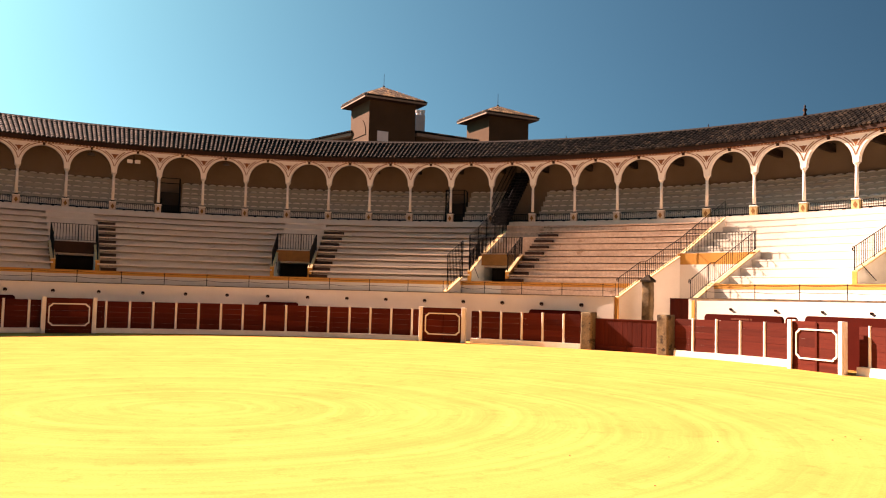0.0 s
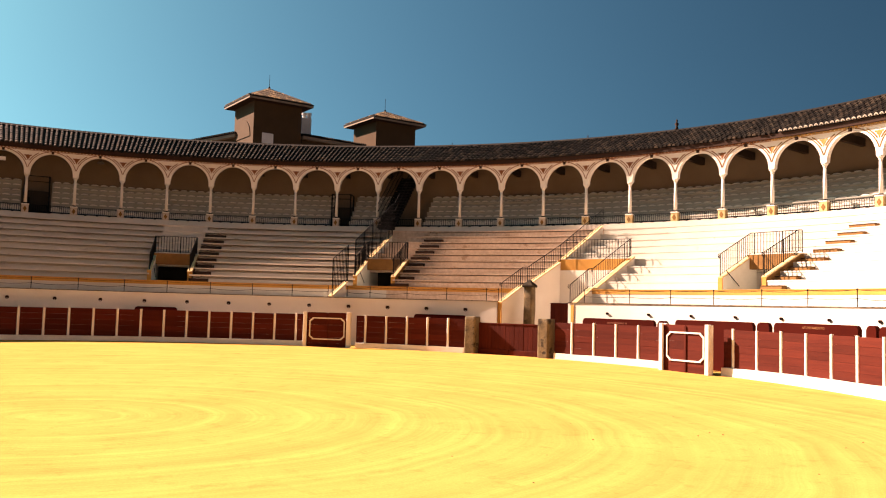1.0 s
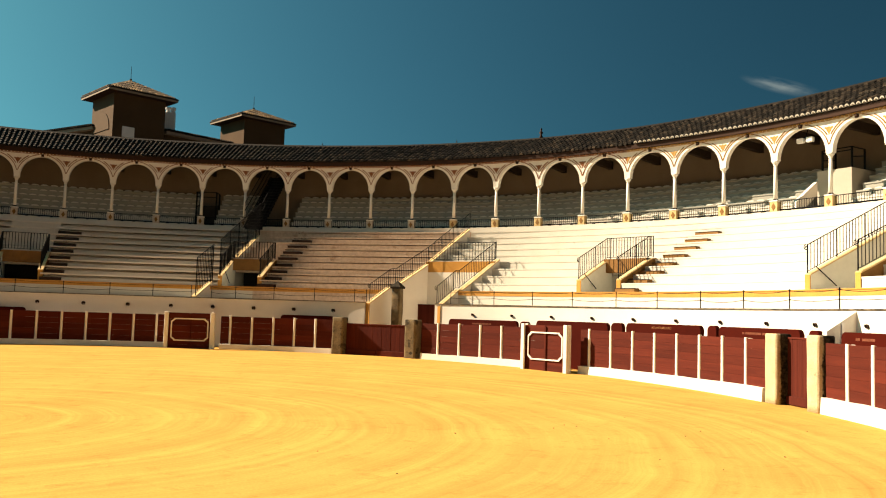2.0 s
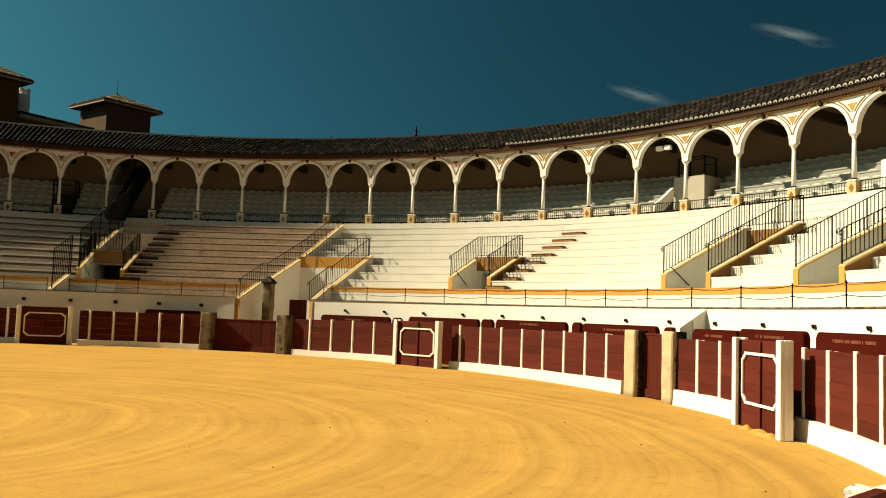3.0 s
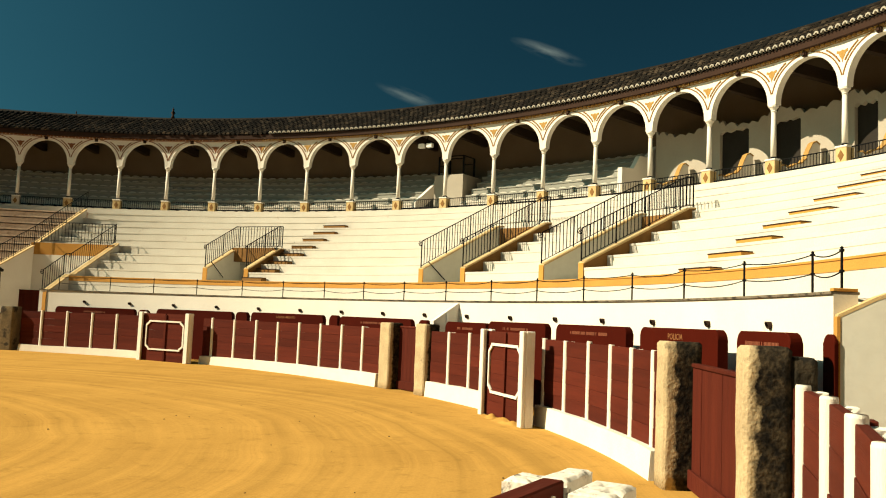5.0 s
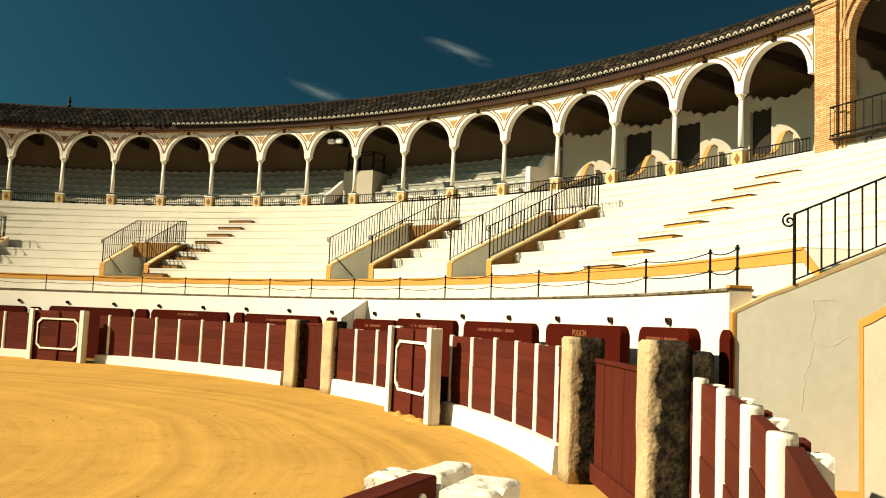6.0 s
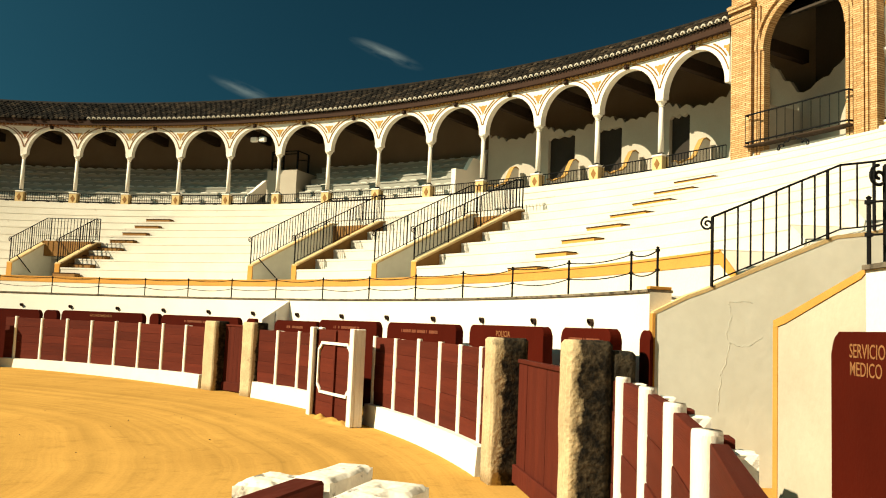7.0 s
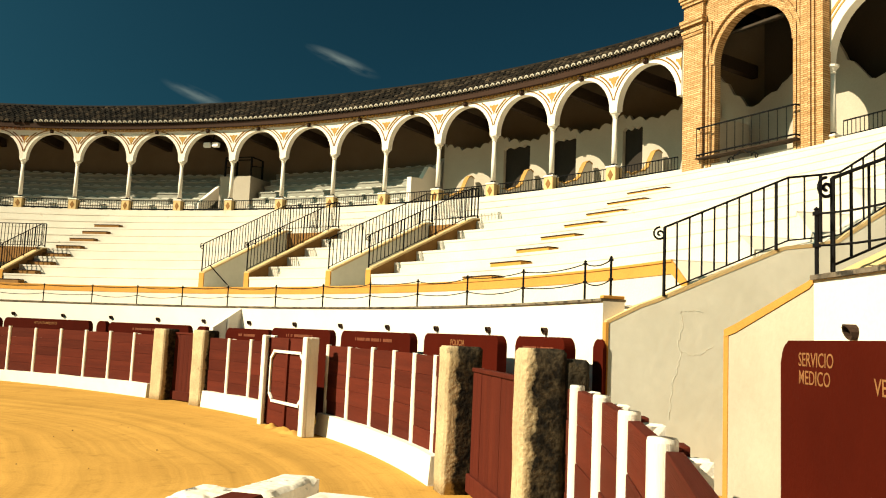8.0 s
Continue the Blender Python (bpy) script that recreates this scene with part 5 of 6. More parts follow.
# ---- gallery seat rows: stepped benches with scalloped backs ----
GAL_ROWS = [(31.98 + 0.43 * i, 0.38 + 0.345 * i) for i in range(6)]
SEAT_SPANS = [(-62.0, -19.6), (-16.9, 11.2), (13.4, 17.2), (21.4, 71.8), (75.8, 89.6)]
for a0, a1 in SEAT_SPANS:
    s = thing("gallery_bench", None, None, "whitewashed stepped gallery benches with scalloped edges", "bench", group="gallery benches")
    for i, (r, h) in enumerate(GAL_ROWS):
        # front bench stays lit white; rows behind take the shade-grey copy
        part("bench", sweep([(r, Z_GAL - 0.1), (r + 0.45 if i < 5 else R_BACK, Z_GAL - 0.1), (r + 0.45 if i < 5 else R_BACK, Z_GAL + h), (r - 0.03, Z_GAL + h), (r - 0.03, Z_GAL + h - 0.06), (r, Z_GAL + h - 0.07)], a0, a1, 1.2), SEAT if i == 0 else BENCHSHADE, s)
        bm = bmesh.new()
        n = max(1, round(r * radians(a1 - a0) / 0.5))
        for j in range(n):
            a = a0 + (a1 - a0) * (j + 0.5) / n
            if r * radians(min(a - a0, a1 - a)) < 0.2:
                continue
            prism(bm, [(-0.22, 0), (0.22, 0), (0.22, 0.04), (0.17, 0.09), (0.07, 0.115), (-0.07, 0.115), (-0.17, 0.09), (-0.22, 0.04)], -0.025, 0.025, at(r + 0.36, a, Z_GAL + h))
        part("scalloped_edge", bm, SEAT, s, "row of low rounded seat backs")["kind"] = "stuff"

# ---- ceiling beams ----
bm = bmesh.new()
prism(bm, [(0.14, -0.12), (3.22, -0.12), (3.22, 0.25), (0.14, 0.25)], -0.11, 0.11, Matrix.Rotation(radians(90), 4, "Z"))
BEAM = mesh_of("ceiling_beam", bm, WOOD)
for k in range(K_FIRST - 1, K_LAST + 2):
    ob = new("ceiling_beam", BEAM)
    ob.matrix_world = at(R_GAL - 0.02, COL0 + PITCH * k + 0.02, 10.02)
    tagged(ob, "dark timber beam under the gallery ceiling", "beam", "ceiling beams", "")


# ---- fittings in the gallery ----
def flood_lamp(a, z=9.5, r=31.7):
    s = thing("twin_floodlight", None, None, "pair of white rectangular floodlights under the arch", "lamp", group="gallery floodlights", m=at(r, a, z))
    for x in (-0.21, 0.21):
        bm = bmesh.new()
        box(bm, x - 0.15, x + 0.15, -0.12, 0.06, -0.1, 0.1, None, 0.02)
        part("lamp_head", bm, METALWHITE, s)
    bm = bmesh.new()
    tube(bm, [(-0.3, 0.0, 0.12), (0.3, 0.0, 0.12)], 0.02, 6)
    tube(bm, [(0, 0, 0.1), (0, 0.3, 0.9)], 0.02, 6)
    part("bracket", bm, IRON, s)


for a in (-21.8, 72.7):
    flood_lamp(a)
for a in (-25.9, -12.45):
    s = thing("ceiling_lamp", None, None, "grey dish lamp hanging under the gallery ceiling", "lamp", group="gallery dish lamps", m=at(32.0, a, 9.72))
    bm = bmesh.new()
    lathe(bm, [(0.20, 0.0), (0.22, 0.03), (0.12, 0.13), (0.05, 0.17)], 14)
    smooth(part("shade", bm, LAMPGREY, s))
    bm = bmesh.new()
    tube(bm, [(0, 0, 0.17), (0, 0, 0.60)], 0.018, 6)
    part("stem", bm, IRON, s)


def iron_cage(a0, a1, r, z0, z1, door, label):
    """Framed iron gate head with a few bars."""
    mid, w = (a0 + a1) / 2, r * radians(a1 - a0)
    s = thing("iron_gate_frame", None, None, label, "gate", group="iron frames in the gallery", m=at(r, mid, z0))
    h = z1 - z0
    for x in (-w / 2, w / 2):
        for y in (0.0, 0.9):
            bm = bmesh.new()
            tube(bm, [(x, y, 0), (x, y, h)], 0.045, 6)
            part("upright", bm, IRON, s)
        bm = bmesh.new()
        tube(bm, [(x, 0, h), (x, 0.9, h)], 0.025, 6)
        part("side_rail", bm, IRON, s)
        bm = bmesh.new()
        tube(bm, [(x, 0, h * 0.55), (x, 0.9, h * 0.7)], 0.02, 6)
        part("brace", bm, IRON, s)
    for z in (h, h * 0.86):
        bm = bmesh.new()
        tube(bm, [(-w / 2, 0, z), (w / 2, 0, z)], 0.025, 6)
        part("cross_rail", bm, IRON, s)
    if door:
        bm = bmesh.new()
        box(bm, -w / 2 + 0.04, w / 2 - 0.04, 0.85, 0.9, 0, h * 0.66)
        part("door_leaf", bm, DARK, s, "dark door leaf")
        bm = bmesh.new()
        box(bm, -w / 2 + 0.1, -w / 2 + 0.28, 0.2, 0.26, 0, h * 0.45, None, 0.02)
        part("shutter", bm, IRON, s, "folded black shutter")
    return s


iron_cage(-19.3, -17.1, 32.2, Z_GAL, 8.75, True, "black iron gate frame before a dark stair opening")
iron_cage(11.4, 13.4, 32.2, Z_GAL, 8.6, True, "black iron gate frame at the gallery stair")
iron_cage(73.0, 75.25, 32.6, 8.25, 9.15, False, "black iron guard frame above a stair wall")
bm = sweep([(32.5, Z_GAL), (34.5, Z_GAL), (34.5, 8.3), (32.5, 8.3)], 72.7, 75.35, 1.0)
thing("stair_wall", bm, GALWALL, "pale plastered stair enclosure in the gallery", "wall")
bm = bmesh.new()
prism(bm, [(0, 0), (0.25, 0), (2.2, 1.6), (2.2, 2.0), (2.0, 2.0), (0, 0.42)], -0.09, 0.09, at(31.75, 71.7, Z_GAL) @ Matrix.Rotation(radians(80), 4, "Z"))
thing("stair_parapet", bm, LIME, "white sloping stair parapet in the gallery", "wall")
bm = bmesh.new()
prism(bm, [(0, 0), (2.7, 0), (2.7, 2.3), (2.2, 2.3), (1.5, 1.75), (1.1, 1.75), (0.7, 1.2), (0, 1.15)], -0.1, 0.1, at(31.8, 90.0, Z_GAL) @ Matrix.Rotation(radians(90), 4, "Z"))
thing("end_parapet", bm, LIME, "white stepped parapet at the end of the benches", "wall")

# ---- dark iron stair up into the gallery ----
st = thing("iron_stair", None, None, "steep dark iron stair climbing from the rows into the gallery", "stair")
p0, p1 = spot(29.3, 17.75, 6.35), spot(34.2, 18.1, 9.9)
side = Vector((math.cos(radians(19)), -math.sin(radians(19)), 0))
for e in (0.0, 0.95):
    for k in (0.0, 0.45, 0.9, 1.35):
        bm = bmesh.new()
        tube(bm, [p0 + side * e + Vector((0, 0, k)), p1 + side * e + Vector((0, 0, k))], 0.05 if k == 0 else 0.022, 6)
        part("rail", bm, IRON, st)
    for i in range(30):
        c = p0.lerp(p1, i / 29) + side * e
        piece("baluster", BAR, st, Matrix.Translation(c), (0.022, 0.022, 1.35))
for i in range(17):
    c = p0.lerp(p1, (i + 0.5) / 17)
    bm = bmesh.new()
    box(bm, 0, 0.95, -0.2, 0.14, 0, 0.04, Matrix.Translation(c) @ Matrix.Rotation(-radians(19), 4, "Z"))
    box(bm, 0, 0.95, 0.12, 0.14, -0.2, 0.0, Matrix.Translation(c) @ Matrix.Rotation(-radians(19), 4, "Z"))
    part("tread", bm, IRON, st)

# ---- boxes at the sunny end: low ornate wall, shade-dark doorways, scrolled partitions ----
BW0, BW1, RB = 90.6, 110.2, 33.6
n = 96
w = RB * radians(BW1 - BW0)


def crest(u):
    """Top edge of the ornate wall along one bay, 0 to 1."""
    d = abs(u - 0.45)
    if d < 0.05:
        return 2.80 - d * 1.5
    if d < 0.16:
        return 2.66 - 0.06 * math.cos((d - 0.05) * 40)
    if d < 0.33:
        return 2.55 - 0.05 * math.cos((d - 0.16) * 34)
    return 2.45 - 0.05 * math.cos((d - 0.33) * 30)


DOORS = [(95.35, 97.4), (99.05, 100.8), (104.05, 105.4), (108.5, 109.8)]
bw = thing("box_wall", None, None, "pale plastered wall of the boxes with a scalloped ornate top", "wall")
spans = [BW0] + [x for d in DOORS for x in d] + [BW1]
for i in range(len(spans) - 1):
    a0, a1 = spans[i], spans[i + 1]
    door = i % 2 == 1
    nn = max(3, int((a1 - a0) * 5))
    bm = bmesh.new()
    lo, hi = [], []
    for j in range(nn + 1):
        a = a0 + (a1 - a0) * j / nn
        u = ((a - COL0) / PITCH) % 1.0
        x = RB * radians(a - (a0 + a1) / 2)
        hi.append((x, crest(u)))
        t = j / nn
        lo.append((x, (2.22 + 0.10 * abs(math.sin(t * 9.4))) if door else 0.0))
    prism(bm, lo + hi[::-1], -0.08, 0.08, at(RB, (a0 + a1) / 2, Z_GAL))
    part("wall_panel", bm, GALWALL, bw)
    if door:
        # dark sheet fills the doorway in place of the shade behind it
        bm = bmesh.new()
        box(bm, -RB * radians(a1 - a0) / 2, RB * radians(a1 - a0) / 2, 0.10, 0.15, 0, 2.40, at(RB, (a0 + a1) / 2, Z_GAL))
        part("dark_doorway", bm, DARK, bw, "dark sheet standing for a box doorway's shade")
for a in (93.2, 97.8, 102.1, 106.8):
    s = thing("scrolled_partition", None, None, "low white box partition with a curling ochre top", "partition", group="scrolled partitions of the boxes", m=at(31.75, a, Z_GAL) @ Matrix.Rotation(radians(90), 4, "Z"))
    top = [(0, 0.34), (0.12, 0.28), (0.3, 0.34), (0.5, 0.44), (0.75, 0.50), (0.95, 0.66), (1.1, 0.95), (1.25, 1.18), (1.42, 1.26), (1.6, 1.2)]
    bm = bmesh.new()
    prism(bm, [(1.6, 0), (0, 0)] + top, -0.07, 0.07)
    part("panel", bm, LIME, s)
    # darker ochre puts the coping's turned-away shade into its colour
    bm = bmesh.new()
    prism(bm, [(x, z + 0.002) for x, z in top] + [(x, z + 0.045) for x, z in top[::-1]], -0.09, 0.09)
    part("coping", bm, ORNAMENT, s, "curling ochre coping, its shade put into a darker tone")

# ---- brick pavilion in the arcade ----
PV0, PV1, R_PV = 111.55, 119.25, 31.2
pv = thing("brick_pavilion", None, None, "buff brick pavilion with a tall round arch and a balcony", "pavilion", m=at(R_PV, (PV0 + PV1) / 2, 6.45))
wp = R_PV * radians(PV1 - PV0) / 2
wo, xo = 1.18, 0.07
bm = bmesh.new()
zs = 2.77
o = [(-wp, 0), (-wp, 6.4), (wp, 6.4), (wp, 0), (xo + wo, 0)] + [(xo + wo * math.cos(math.pi * t / 28), zs + wo * math.sin(math.pi * t / 28)) for t in range(29)] + [(xo - wo, 0)]
prism(bm, o, -0.15, 0.06)
part("front_wall", bm, BRICKWALL, pv)
for x0, x1 in ((-wp - 0.02, -wp + 0.66), (wp - 0.56, wp + 0.02)):
    bm = bmesh.new()
    box(bm, x0, x1, -0.26, 0.0, 0, 6.4)
    part("pilaster", bm, BRICKWALL, pv)
    for z, d in ((3.72, 0.03), (3.81, 0.06), (4.00, 0.08), (4.09, 0.11), (4.58, 0.05), (4.67, 0.09), (4.76, 0.13)):
        bm = bmesh.new()
        box(bm, x0 - d * 0.6, x1 + d * 0.6, -0.26 - d, 0.0, z, z + 0.09)
        part("moulding", bm, BRICKWALL, pv)
    for dx in (0.1, 0.2):
        bm = bmesh.new()
        xx = x1 + dx if x0 < 0 else x0 - dx
        box(bm, xx - 0.035, xx + 0.035, -0.2, -0.1, 0.0, zs + 1.2)
        part("reveal_rib", bm, BRICKWALL, pv)
        if x0 > 0:
            bm = bmesh.new()
            box(bm, x0 + 0.13 + dx, x0 + 0.19 + dx, -0.31, -0.24, 0.0, 3.7)
            part("pilaster_rib", bm, BRICKWALL, pv)
for r0, r1, y in ((wo + 0.0, wo + 0.12, -0.19), (wo + 0.2, wo + 0.27, -0.22)):
    bm = bmesh.new()
    arc_strip(bm, r0, r1, zs, 9, y, -0.1, 99)
    bmesh.ops.translate(bm, vec=(xo, 0, 0), verts=bm.verts)
    part("archivolt", bm, BRICKWALL, pv)
bm = bmesh.new()
box(bm, -1.53, 1.53, -0.42, -0.1, 0.26, 0.295, None, 0.01)
part("balcony_slab", bm, WOOD, pv, "thin moulded balcony slab")
bm = bmesh.new()
for z in (0.37, 1.08):
    tube(bm, [(-1.5, -0.18, z), (-1.5, -0.38, z), (1.5, -0.38, z), (1.5, -0.18, z)], 0.022, 6)
balcony = part("balcony_rail", bm, IRON, pv, "black iron balcony rail")
for i in range(13):
    x = -1.5 + 3.0 * i / 12
    piece("baluster", BAR, balcony, Matrix.Translation((x, -0.38, 0.30)), (0.022, 0.022, 0.78))
bm = bmesh.new()
for e in (-1, 1):
    tube(bm, [(e * (0.06 + 0.42 * t / 20 + 0.08 * math.sin(t * 0.9) * (t / 20)), -0.4, 0.24 - 0.18 * math.sin(t / 20 * 1.6) + 0.08 * math.cos(t * 0.9) * (t / 20)) for t in range(21)], 0.020, 5)
part("scrollwork", bm, IRON, pv, "wrought-iron scroll under the balcony")
# back wall takes the dark ceiling colour, which puts shade into the pavilion
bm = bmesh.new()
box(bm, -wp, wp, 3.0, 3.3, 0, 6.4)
part("back_wall", bm, INNERSHADE, pv)
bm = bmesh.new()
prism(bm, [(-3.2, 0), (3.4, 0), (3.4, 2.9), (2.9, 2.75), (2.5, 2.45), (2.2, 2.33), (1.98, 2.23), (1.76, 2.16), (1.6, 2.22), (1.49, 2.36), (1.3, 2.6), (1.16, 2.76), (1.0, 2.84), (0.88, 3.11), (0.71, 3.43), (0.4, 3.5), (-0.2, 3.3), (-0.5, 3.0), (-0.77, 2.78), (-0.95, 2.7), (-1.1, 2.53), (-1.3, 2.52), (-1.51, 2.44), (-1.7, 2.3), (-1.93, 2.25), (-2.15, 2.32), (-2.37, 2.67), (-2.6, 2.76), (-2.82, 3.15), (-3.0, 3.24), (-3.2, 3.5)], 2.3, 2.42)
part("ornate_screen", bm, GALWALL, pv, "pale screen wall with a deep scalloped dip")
# partition added only to stop sunlight from the next bay reaching the screen
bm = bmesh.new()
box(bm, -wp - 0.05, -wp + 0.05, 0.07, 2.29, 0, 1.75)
part("side_partition", bm, GALWALL, pv, "added pale partition that keeps low sun off the screen")
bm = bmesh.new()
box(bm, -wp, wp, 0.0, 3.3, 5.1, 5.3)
part("pavilion_ceiling", bm, INNERSHADE, pv)
bm = bmesh.new()
prism(bm, [(-wp - 0.2, 6.4), (wp + 0.2, 6.4), (wp + 0.2, 6.6), (-wp - 0.2, 6.6)], -0.4, 3.6)
part("cornice", bm, BRICKWALL, pv)
bm = sweep([(R_GAL - 0.12, 8.7), (R_GAL + 0.12, 8.7), (R_GAL + 0.12, 10.1), (R_GAL - 0.12, 10.1)], 111.08, 112.2, 0.6)
thing("wall_arcade_end", bm, LIME, "short whitewashed wall between the last arch and the brick pavilion", "wall", "structure")
# arch beyond the pavilion
for k in (22, 23, 24, 25):
    copy_thing(first, at(R_GAL + 0.02, PV1 + 0.1 + PITCH * (k - 21.5), Z_GAL))
bm = bmesh.new()
w5 = R_GAL * math.tan(radians(2.9))
o = [(-w5, 0), (-w5, 1.9), (w5, 1.9), (w5, 0), (1.4, 0)] + [(1.4 * math.cos(math.pi * t / 24), 0.04 + 1.4 * math.sin(math.pi * t / 24)) for t in range(25)] + [(-1.4, 0)]
prism(bm, o, -0.12, 0.12, at(R_GAL, PV1 + 2.5, 8.4))
side_arch = thing("arcade_arch", bm, LIME, "whitewashed round arch beside the brick pavilion", "arch")
for r0, r1, nm in ((1.62, 1.66, "outer_line"), (1.72, 1.79, "inner_line")):
    bm = bmesh.new()
    arc_strip(bm, r0, r1, 0.04, w5 - 0.01, -0.135, -0.115, 1.85)
    bmesh.ops.transform(bm, matrix=at(R_GAL, PV1 + 2.5, 8.4), verts=bm.verts)
    part(nm, bm, ORNAMENT, side_arch, "thin ochre line round the arch")
build_column(at(R_GAL, PV1 - 0.02, 8.4 - 2.16))
# ---- clay tiles: columns of overlapping barrel tiles from ridge to eave ----
TILE_PITCH = 0.445
A_T0, A_T1 = -45.0, 111.45
N_COL = int((A_T1 - A_T0) / TILE_PITCH)
SLOPE = (Z_RIDGE - Z_EAVE) / (R_RIDGE - R_EAVE)


def tile_verts(r0, r1, rad0, rad1, lift0, lift1, a, seg=5):
    """Half-barrel from the lower end (r0) to the upper end (r1)."""
    out = []
    ca, sa = math.cos(radians(a)), math.sin(radians(a))
    for r, rad, lift in ((r0, rad0, lift0), (r1, rad1, lift1)):
        z = Z_EAVE + (r - R_EAVE) * SLOPE + lift + ridge_lift(r * sa, r * ca)
        for k in range(seg + 1):
            th = math.pi * k / seg
            x, h = rad * math.cos(th), rad * math.sin(th)
            out.append((r * sa + x * ca, r * ca - x * sa, z + h))
    return out


verts, faces = [], []
for c in range(N_COL):
    a = A_T0 + (c + 0.5) * TILE_PITCH + random.uniform(-0.03, 0.03)
    wave = 0.02 * noise.noise(Vector((a * 0.35, 0, 0)))
    for j in range(9):
        r0 = 30.99 + j * 0.42 + random.uniform(-0.03, 0.03)
        if a > 58 and j == 0:
            continue
        lift = wave + random.uniform(-0.012, 0.012)
        q = tile_verts(r0, r0 + 0.5, 0.095 + random.uniform(-0.006, 0.006), 0.075, 0.035 + lift, 0.0 + lift, a)
        b = len(verts)
        verts += q
        for k in range(5):
            faces.append((b + k, b + k + 1, b + 7 + k, b + 6 + k))
        faces.append(tuple(b + k for k in range(6)))
me = bpy.data.meshes.new("barrel_tiles")
me.from_pydata(verts, [], faces)
me.materials.append(TILE)
part("barrel_tiles", me, TILE, rf, "overlapping weathered barrel tiles")["kind"] = "stuff"
# eave row on the sunny side: single tiles with white mortar plugs
q = tile_verts(30.97, 31.49, 0.098, 0.08, 0.04, 0.0, 0.0)
me = bpy.data.meshes.new("eave_tile")
me.from_pydata(q, [], [(k, k + 1, 7 + k, 6 + k) for k in range(5)])
me.materials.append(TILE)
bm = bmesh.new()
prism(bm, [(-0.088 * math.cos(math.pi * k / 8), 0.10 * math.sin(math.pi * k / 8)) for k in range(9)] + [(0.05 * math.cos(math.pi * k / 6), 0.055 * math.sin(math.pi * k / 6)) for k in range(7)], 30.93, 31.03)
PLUG = mesh_of("mortar_plug", bm, PLUGMORTAR)
a = 58.2
while a < A_T1:
    turn = Matrix.Rotation(-radians(a), 4, "Z")
    piece("eave_tile", me, rf, turn @ Matrix.Translation((0, random.uniform(-0.015, 0.015), random.uniform(-0.006, 0.006))), (1, 1, 1))
    piece("mortar_plug", PLUG, rf, turn @ Matrix.Translation((0, 0, Z_EAVE - 0.01)), (1, 1, 1))
    a += TILE_PITCH
# finials on the ridge
for a, h in ((45.6, 0.62), (37.0, 0.22), (-34.0, 0.2), (23.0, 0.2)):
    bm = bmesh.new()
    lathe(bm, [(0.10, 0), (0.10, 0.12), (0.05, 0.2), (0.13, 0.34), (0.04, 0.46), (0.07, 0.54), (0.0, 0.68)], 10)
    s = smooth(thing("roof_finial", bm, BROWN, "small turned clay finial on the roof ridge", "finial", group="roof finials", m=at(R_RIDGE, a, Z_RIDGE + 0.08 + ridge_lift(*spot(R_RIDGE, a).xy))))
    s.scale = (h / 0.68,) * 3


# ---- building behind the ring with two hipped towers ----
def eye_bearing_point(az, dist, z):
    """A place at a bearing (degrees clockwise from +y) and distance from the camera's starting place."""
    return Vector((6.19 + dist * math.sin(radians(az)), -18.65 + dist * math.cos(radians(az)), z))


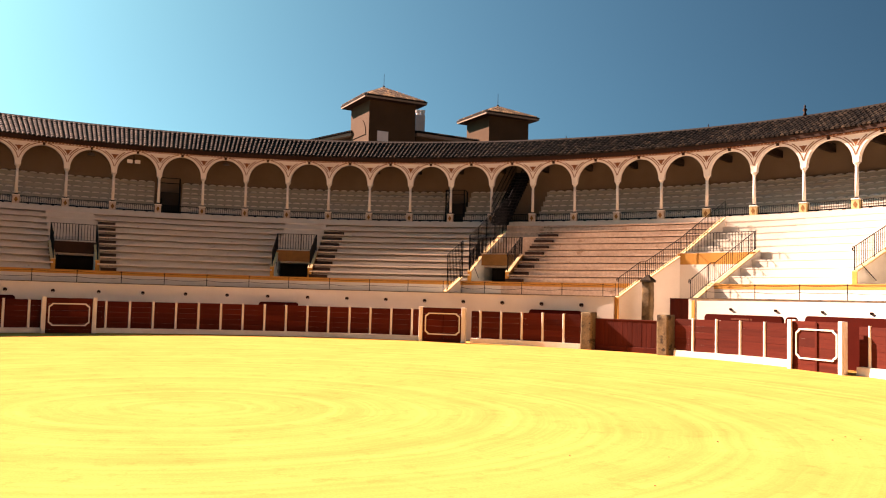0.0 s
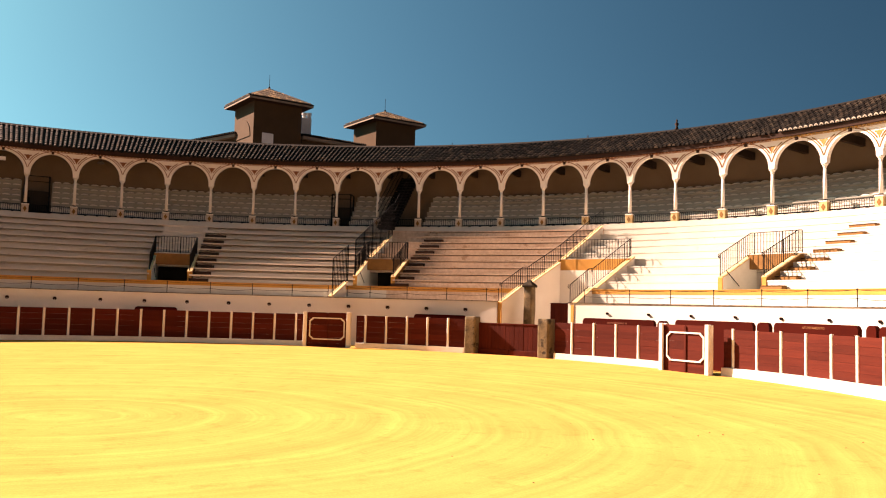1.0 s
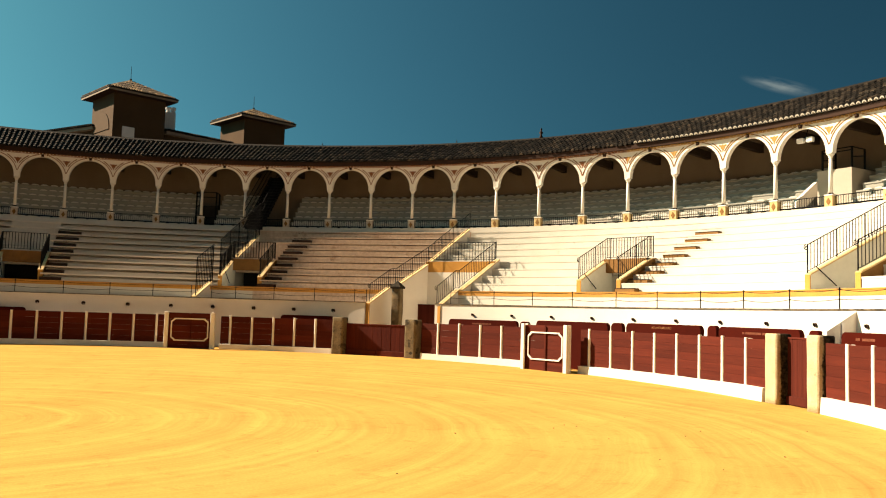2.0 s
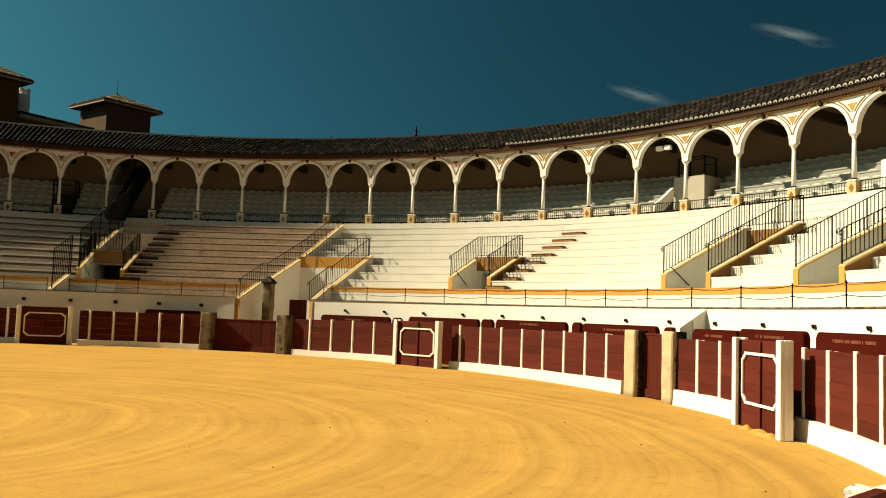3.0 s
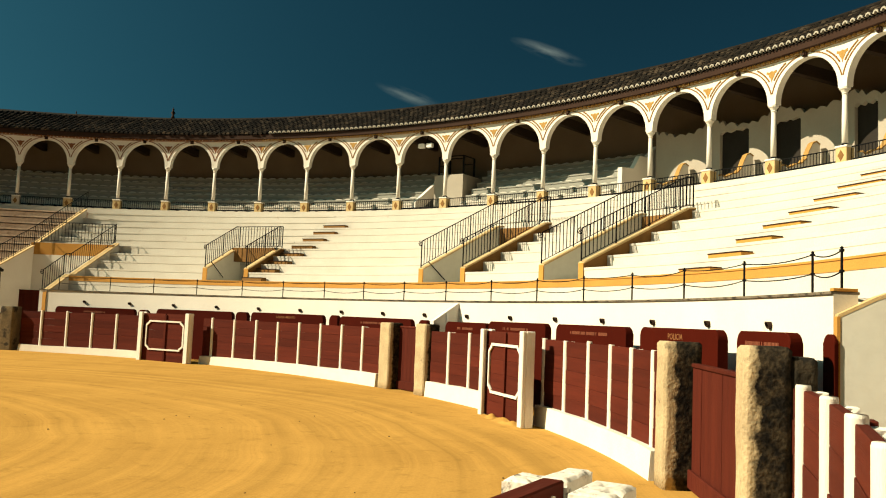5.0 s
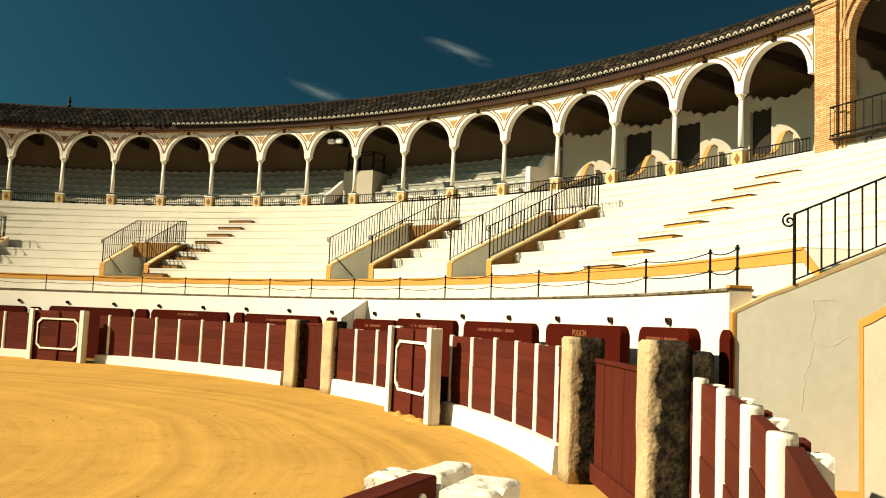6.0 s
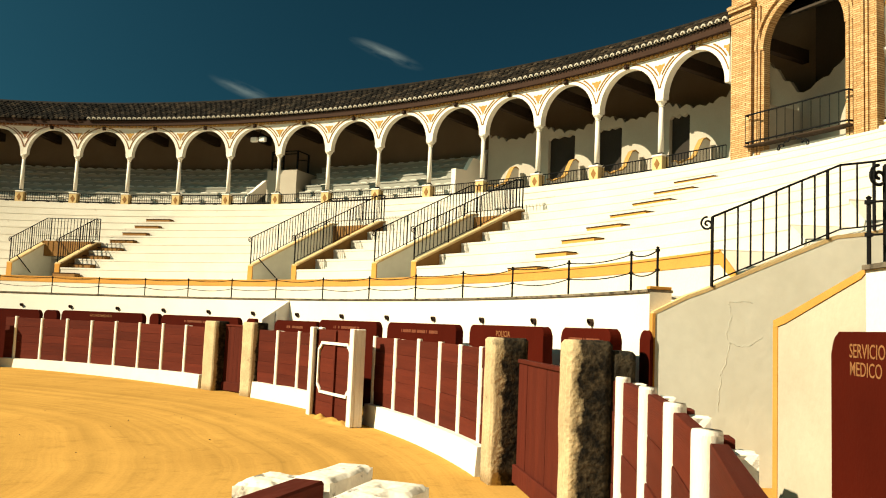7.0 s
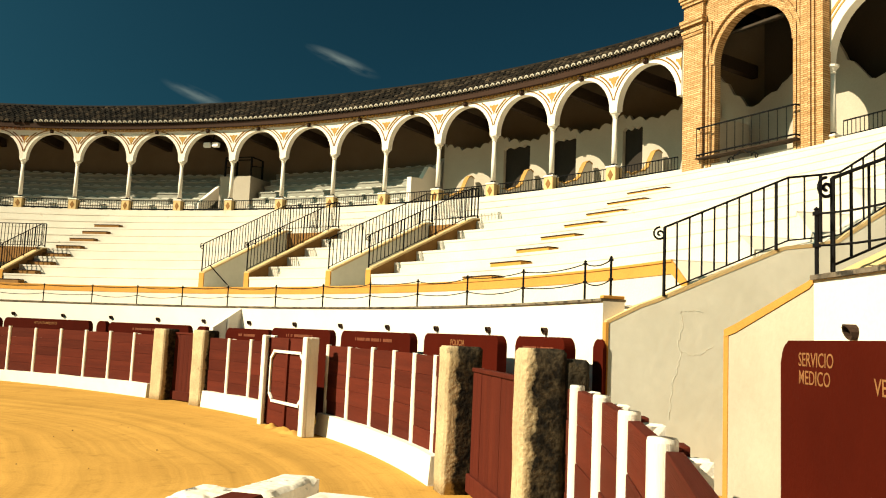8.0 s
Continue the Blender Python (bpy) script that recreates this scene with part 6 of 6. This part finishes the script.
def tower(az, dist, half, z_eave, z_apex, turn, label):
    c = eye_bearing_point(az, dist, 0)
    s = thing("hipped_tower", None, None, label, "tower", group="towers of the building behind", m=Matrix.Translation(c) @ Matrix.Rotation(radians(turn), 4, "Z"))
    bm = bmesh.new()
    box(bm, -half, half, -half, half, 0, z_eave)
    part("wall", bm, TOWERWALL, s, "brown rendered tower wall")
    e = half * 1.31
    bm = bmesh.new()
    box(bm, -e, e, -e, e, z_eave, z_eave + 0.20)
    eave = part("eave", bm, BROWN, s, "dark brown soffit")
    for q in range(4):
        bm = bmesh.new()
        box(bm, -e - 0.06, e + 0.06, -e - 0.06, -e - 0.004, z_eave + 0.02, z_eave + 0.19, Matrix.Rotation(radians(90 * q), 4, "Z"))
        part("fascia", bm, TOWEREAVE, eave, "pale eave board")
    h = z_apex - z_eave - 0.35
    bm = bmesh.new()
    base = [bm.verts.new((x, y, z_eave + 0.3)) for x, y in ((-e - 0.1, -e - 0.1), (e + 0.1, -e - 0.1), (e + 0.1, e + 0.1), (-e - 0.1, e + 0.1))]
    low = [bm.verts.new((v.co.x, v.co.y, z_eave + 0.2)) for v in base]
    apex = bm.verts.new((0, 0, z_apex - 0.05))
    for i in range(4):
        bm.faces.new((base[i], base[(i + 1) % 4], apex))
        bm.faces.new((low[i], low[(i + 1) % 4], base[(i + 1) % 4], base[i]))
    bm.faces.new(low)
    hip = part("roof", bm, TILE_BED, s)
    # tile ribs down each hip face
    vv, ff = [], []
    E = e + 0.1
    for side in range(4):
        R = Matrix.Rotation(radians(90 * side), 3, "Z")
        n = int(2 * E / 0.24)
        for i in range(n):
            x = -E + 2 * E * (i + 0.5) / n
            t1 = 1 - abs(x) / E
            if t1 < 0.05:
                continue
            for (y0, z0), (y1, z1) in (((-E, 0), (-E + E * t1, h * t1)),):
                m = max(1, int(t1 * E / 0.42))
                for j in range(m):
                    ya, yb = y0 + (y1 - y0) * j / m, y0 + (y1 - y0) * (j + 1) / m
                    za, zb = z0 + (z1 - z0) * j / m, z0 + (z1 - z0) * (j + 1) / m
                    b = len(vv)
                    for (yy, zz, rad) in ((ya, za + 0.03, 0.09), (yb, zb, 0.075)):
                        for k in range(5):
                            th = math.pi * k / 4
                            p = R @ Vector((x + rad * math.cos(th), yy, z_eave + 0.3 + zz + rad * math.sin(th)))
                            vv.append(p[:])
                    ff += [(b + k, b + k + 1, b + 6 + k, b + 5 + k) for k in range(4)] + [tuple(b + k for k in range(5))]
    me = bpy.data.meshes.new("tower_tiles")
    me.from_pydata(vv, [], ff)
    me.materials.append(SUNTILE)
    part("tower_tiles", me, SUNTILE, hip)["kind"] = "stuff"
    bm = bmesh.new()
    lathe(bm, [(0.14, z_apex - 0.15), (0.1, z_apex + 0.1), (0.025, z_apex + 0.16), (0.02, z_apex + 1.3)], 8)
    part("lightning_rod", bm, IRON, hip)
    return s


TOWEREAVE = material("eave_plaster", (0.27, 0.21, 0.155), 0.8, None, 2.0, 0.4, 30, 0.1, 0.1)
# free distance; bearings, sizes and heights are fitted to the first camera view
D_T = 82.0
zt = lambda el, d=D_T: 2.0 + d * math.tan(radians(el))
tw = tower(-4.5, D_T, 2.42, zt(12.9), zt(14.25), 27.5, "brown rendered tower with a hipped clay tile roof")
bm = bmesh.new()
box(bm, -0.55, 0.55, -2.52, -2.3, zt(10.3), zt(10.95), Matrix.Translation((-1.0, 0, 0)) @ Matrix.Rotation(0, 4, "Z"))
part("window", bm, METALWHITE, tw, "pale blind in a tower window")
bm = bmesh.new()
prism(bm, [(1.7 * math.cos(math.pi * t / 16), 1.7 * math.sin(math.pi * t / 16)) for t in range(17)], -0.05, 0.05, Matrix.Translation((-2.43, 0, zt(10.75))) @ Matrix.Rotation(radians(90), 4, "Z"))
part("blind_arch", bm, TOWERWALL, tw, "shallow blind arch")
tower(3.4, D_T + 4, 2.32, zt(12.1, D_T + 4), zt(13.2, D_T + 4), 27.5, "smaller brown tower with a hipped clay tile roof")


def wing(p, q, z, depth, label):
    """A long wing from plan point p to q with eaves at z and a low tiled roof behind them."""
    d = q - p
    L = d.length
    m = Matrix.Translation(p) @ Matrix.Rotation(math.atan2(d.y, d.x), 4, "Z")
    b = thing("building_wing", None, None, label, "building", m=m)
    bm = bmesh.new()
    box(bm, 0, L, 0, depth, 0, z - 0.1)
    part("wall", bm, TOWERWALL, b)
    bm = bmesh.new()
    box(bm, -0.1, L + 0.1, -0.5, 0.0, z - 0.38, z - 0.02)
    part("eave", bm, TOWEREAVE, b, "pale moulded eave")
    bm = bmesh.new()
    prism(bm, [(-0.6, z), (depth, z + depth * 0.2), (depth, z - 0.1), (-0.6, z - 0.1)], -L - 0.2, 0.2, Matrix.Rotation(radians(90), 4, "Z"))
    part("roof", bm, TILE, b, "low-pitched clay tile roof")
    bm = bmesh.new()
    n = int(L / 0.26)
    for i in range(n):
        tube(bm, [((i + 0.5) * L / n, -0.66, z + 0.03), ((i + 0.5) * L / n, depth, z + depth * 0.2 + 0.04)], 0.085, 6)
    part("tile_ribs", bm, TILE, b)["kind"] = "stuff"


wing(eye_bearing_point(-2.2, D_T - 0.5, 0), eye_bearing_point(3.3, D_T + 4.5, 0), zt(11.3, D_T - 0.5), 5.0, "low tiled wing between the two towers")
wing(eye_bearing_point(-9.6, D_T + 8, 0), eye_bearing_point(-6.4, D_T + 1, 0), zt(11.15, D_T + 1), 5.0, "low tiled wing beside the larger tower")
ch = thing("chimney", None, None, "white chimney block with two round metal pots", "chimney", m=Matrix.Translation(eye_bearing_point(-1.93, D_T + 3, 0)))
bm = bmesh.new()
box(bm, -0.47, 0.47, -0.4, 0.4, zt(10.8), zt(12.45, D_T + 3))
part("stack", bm, METALWHITE, ch)
for x in (-0.3, 0.28):
    bm = bmesh.new()
    lathe(bm, [(0.2, zt(12.45, D_T + 3)), (0.2, zt(12.65, D_T + 3)), (0.26, zt(12.66, D_T + 3)), (0.26, zt(12.8, D_T + 3))], 10, (x * 0.8, 0))
    part("pot", bm, METALWHITE, ch)
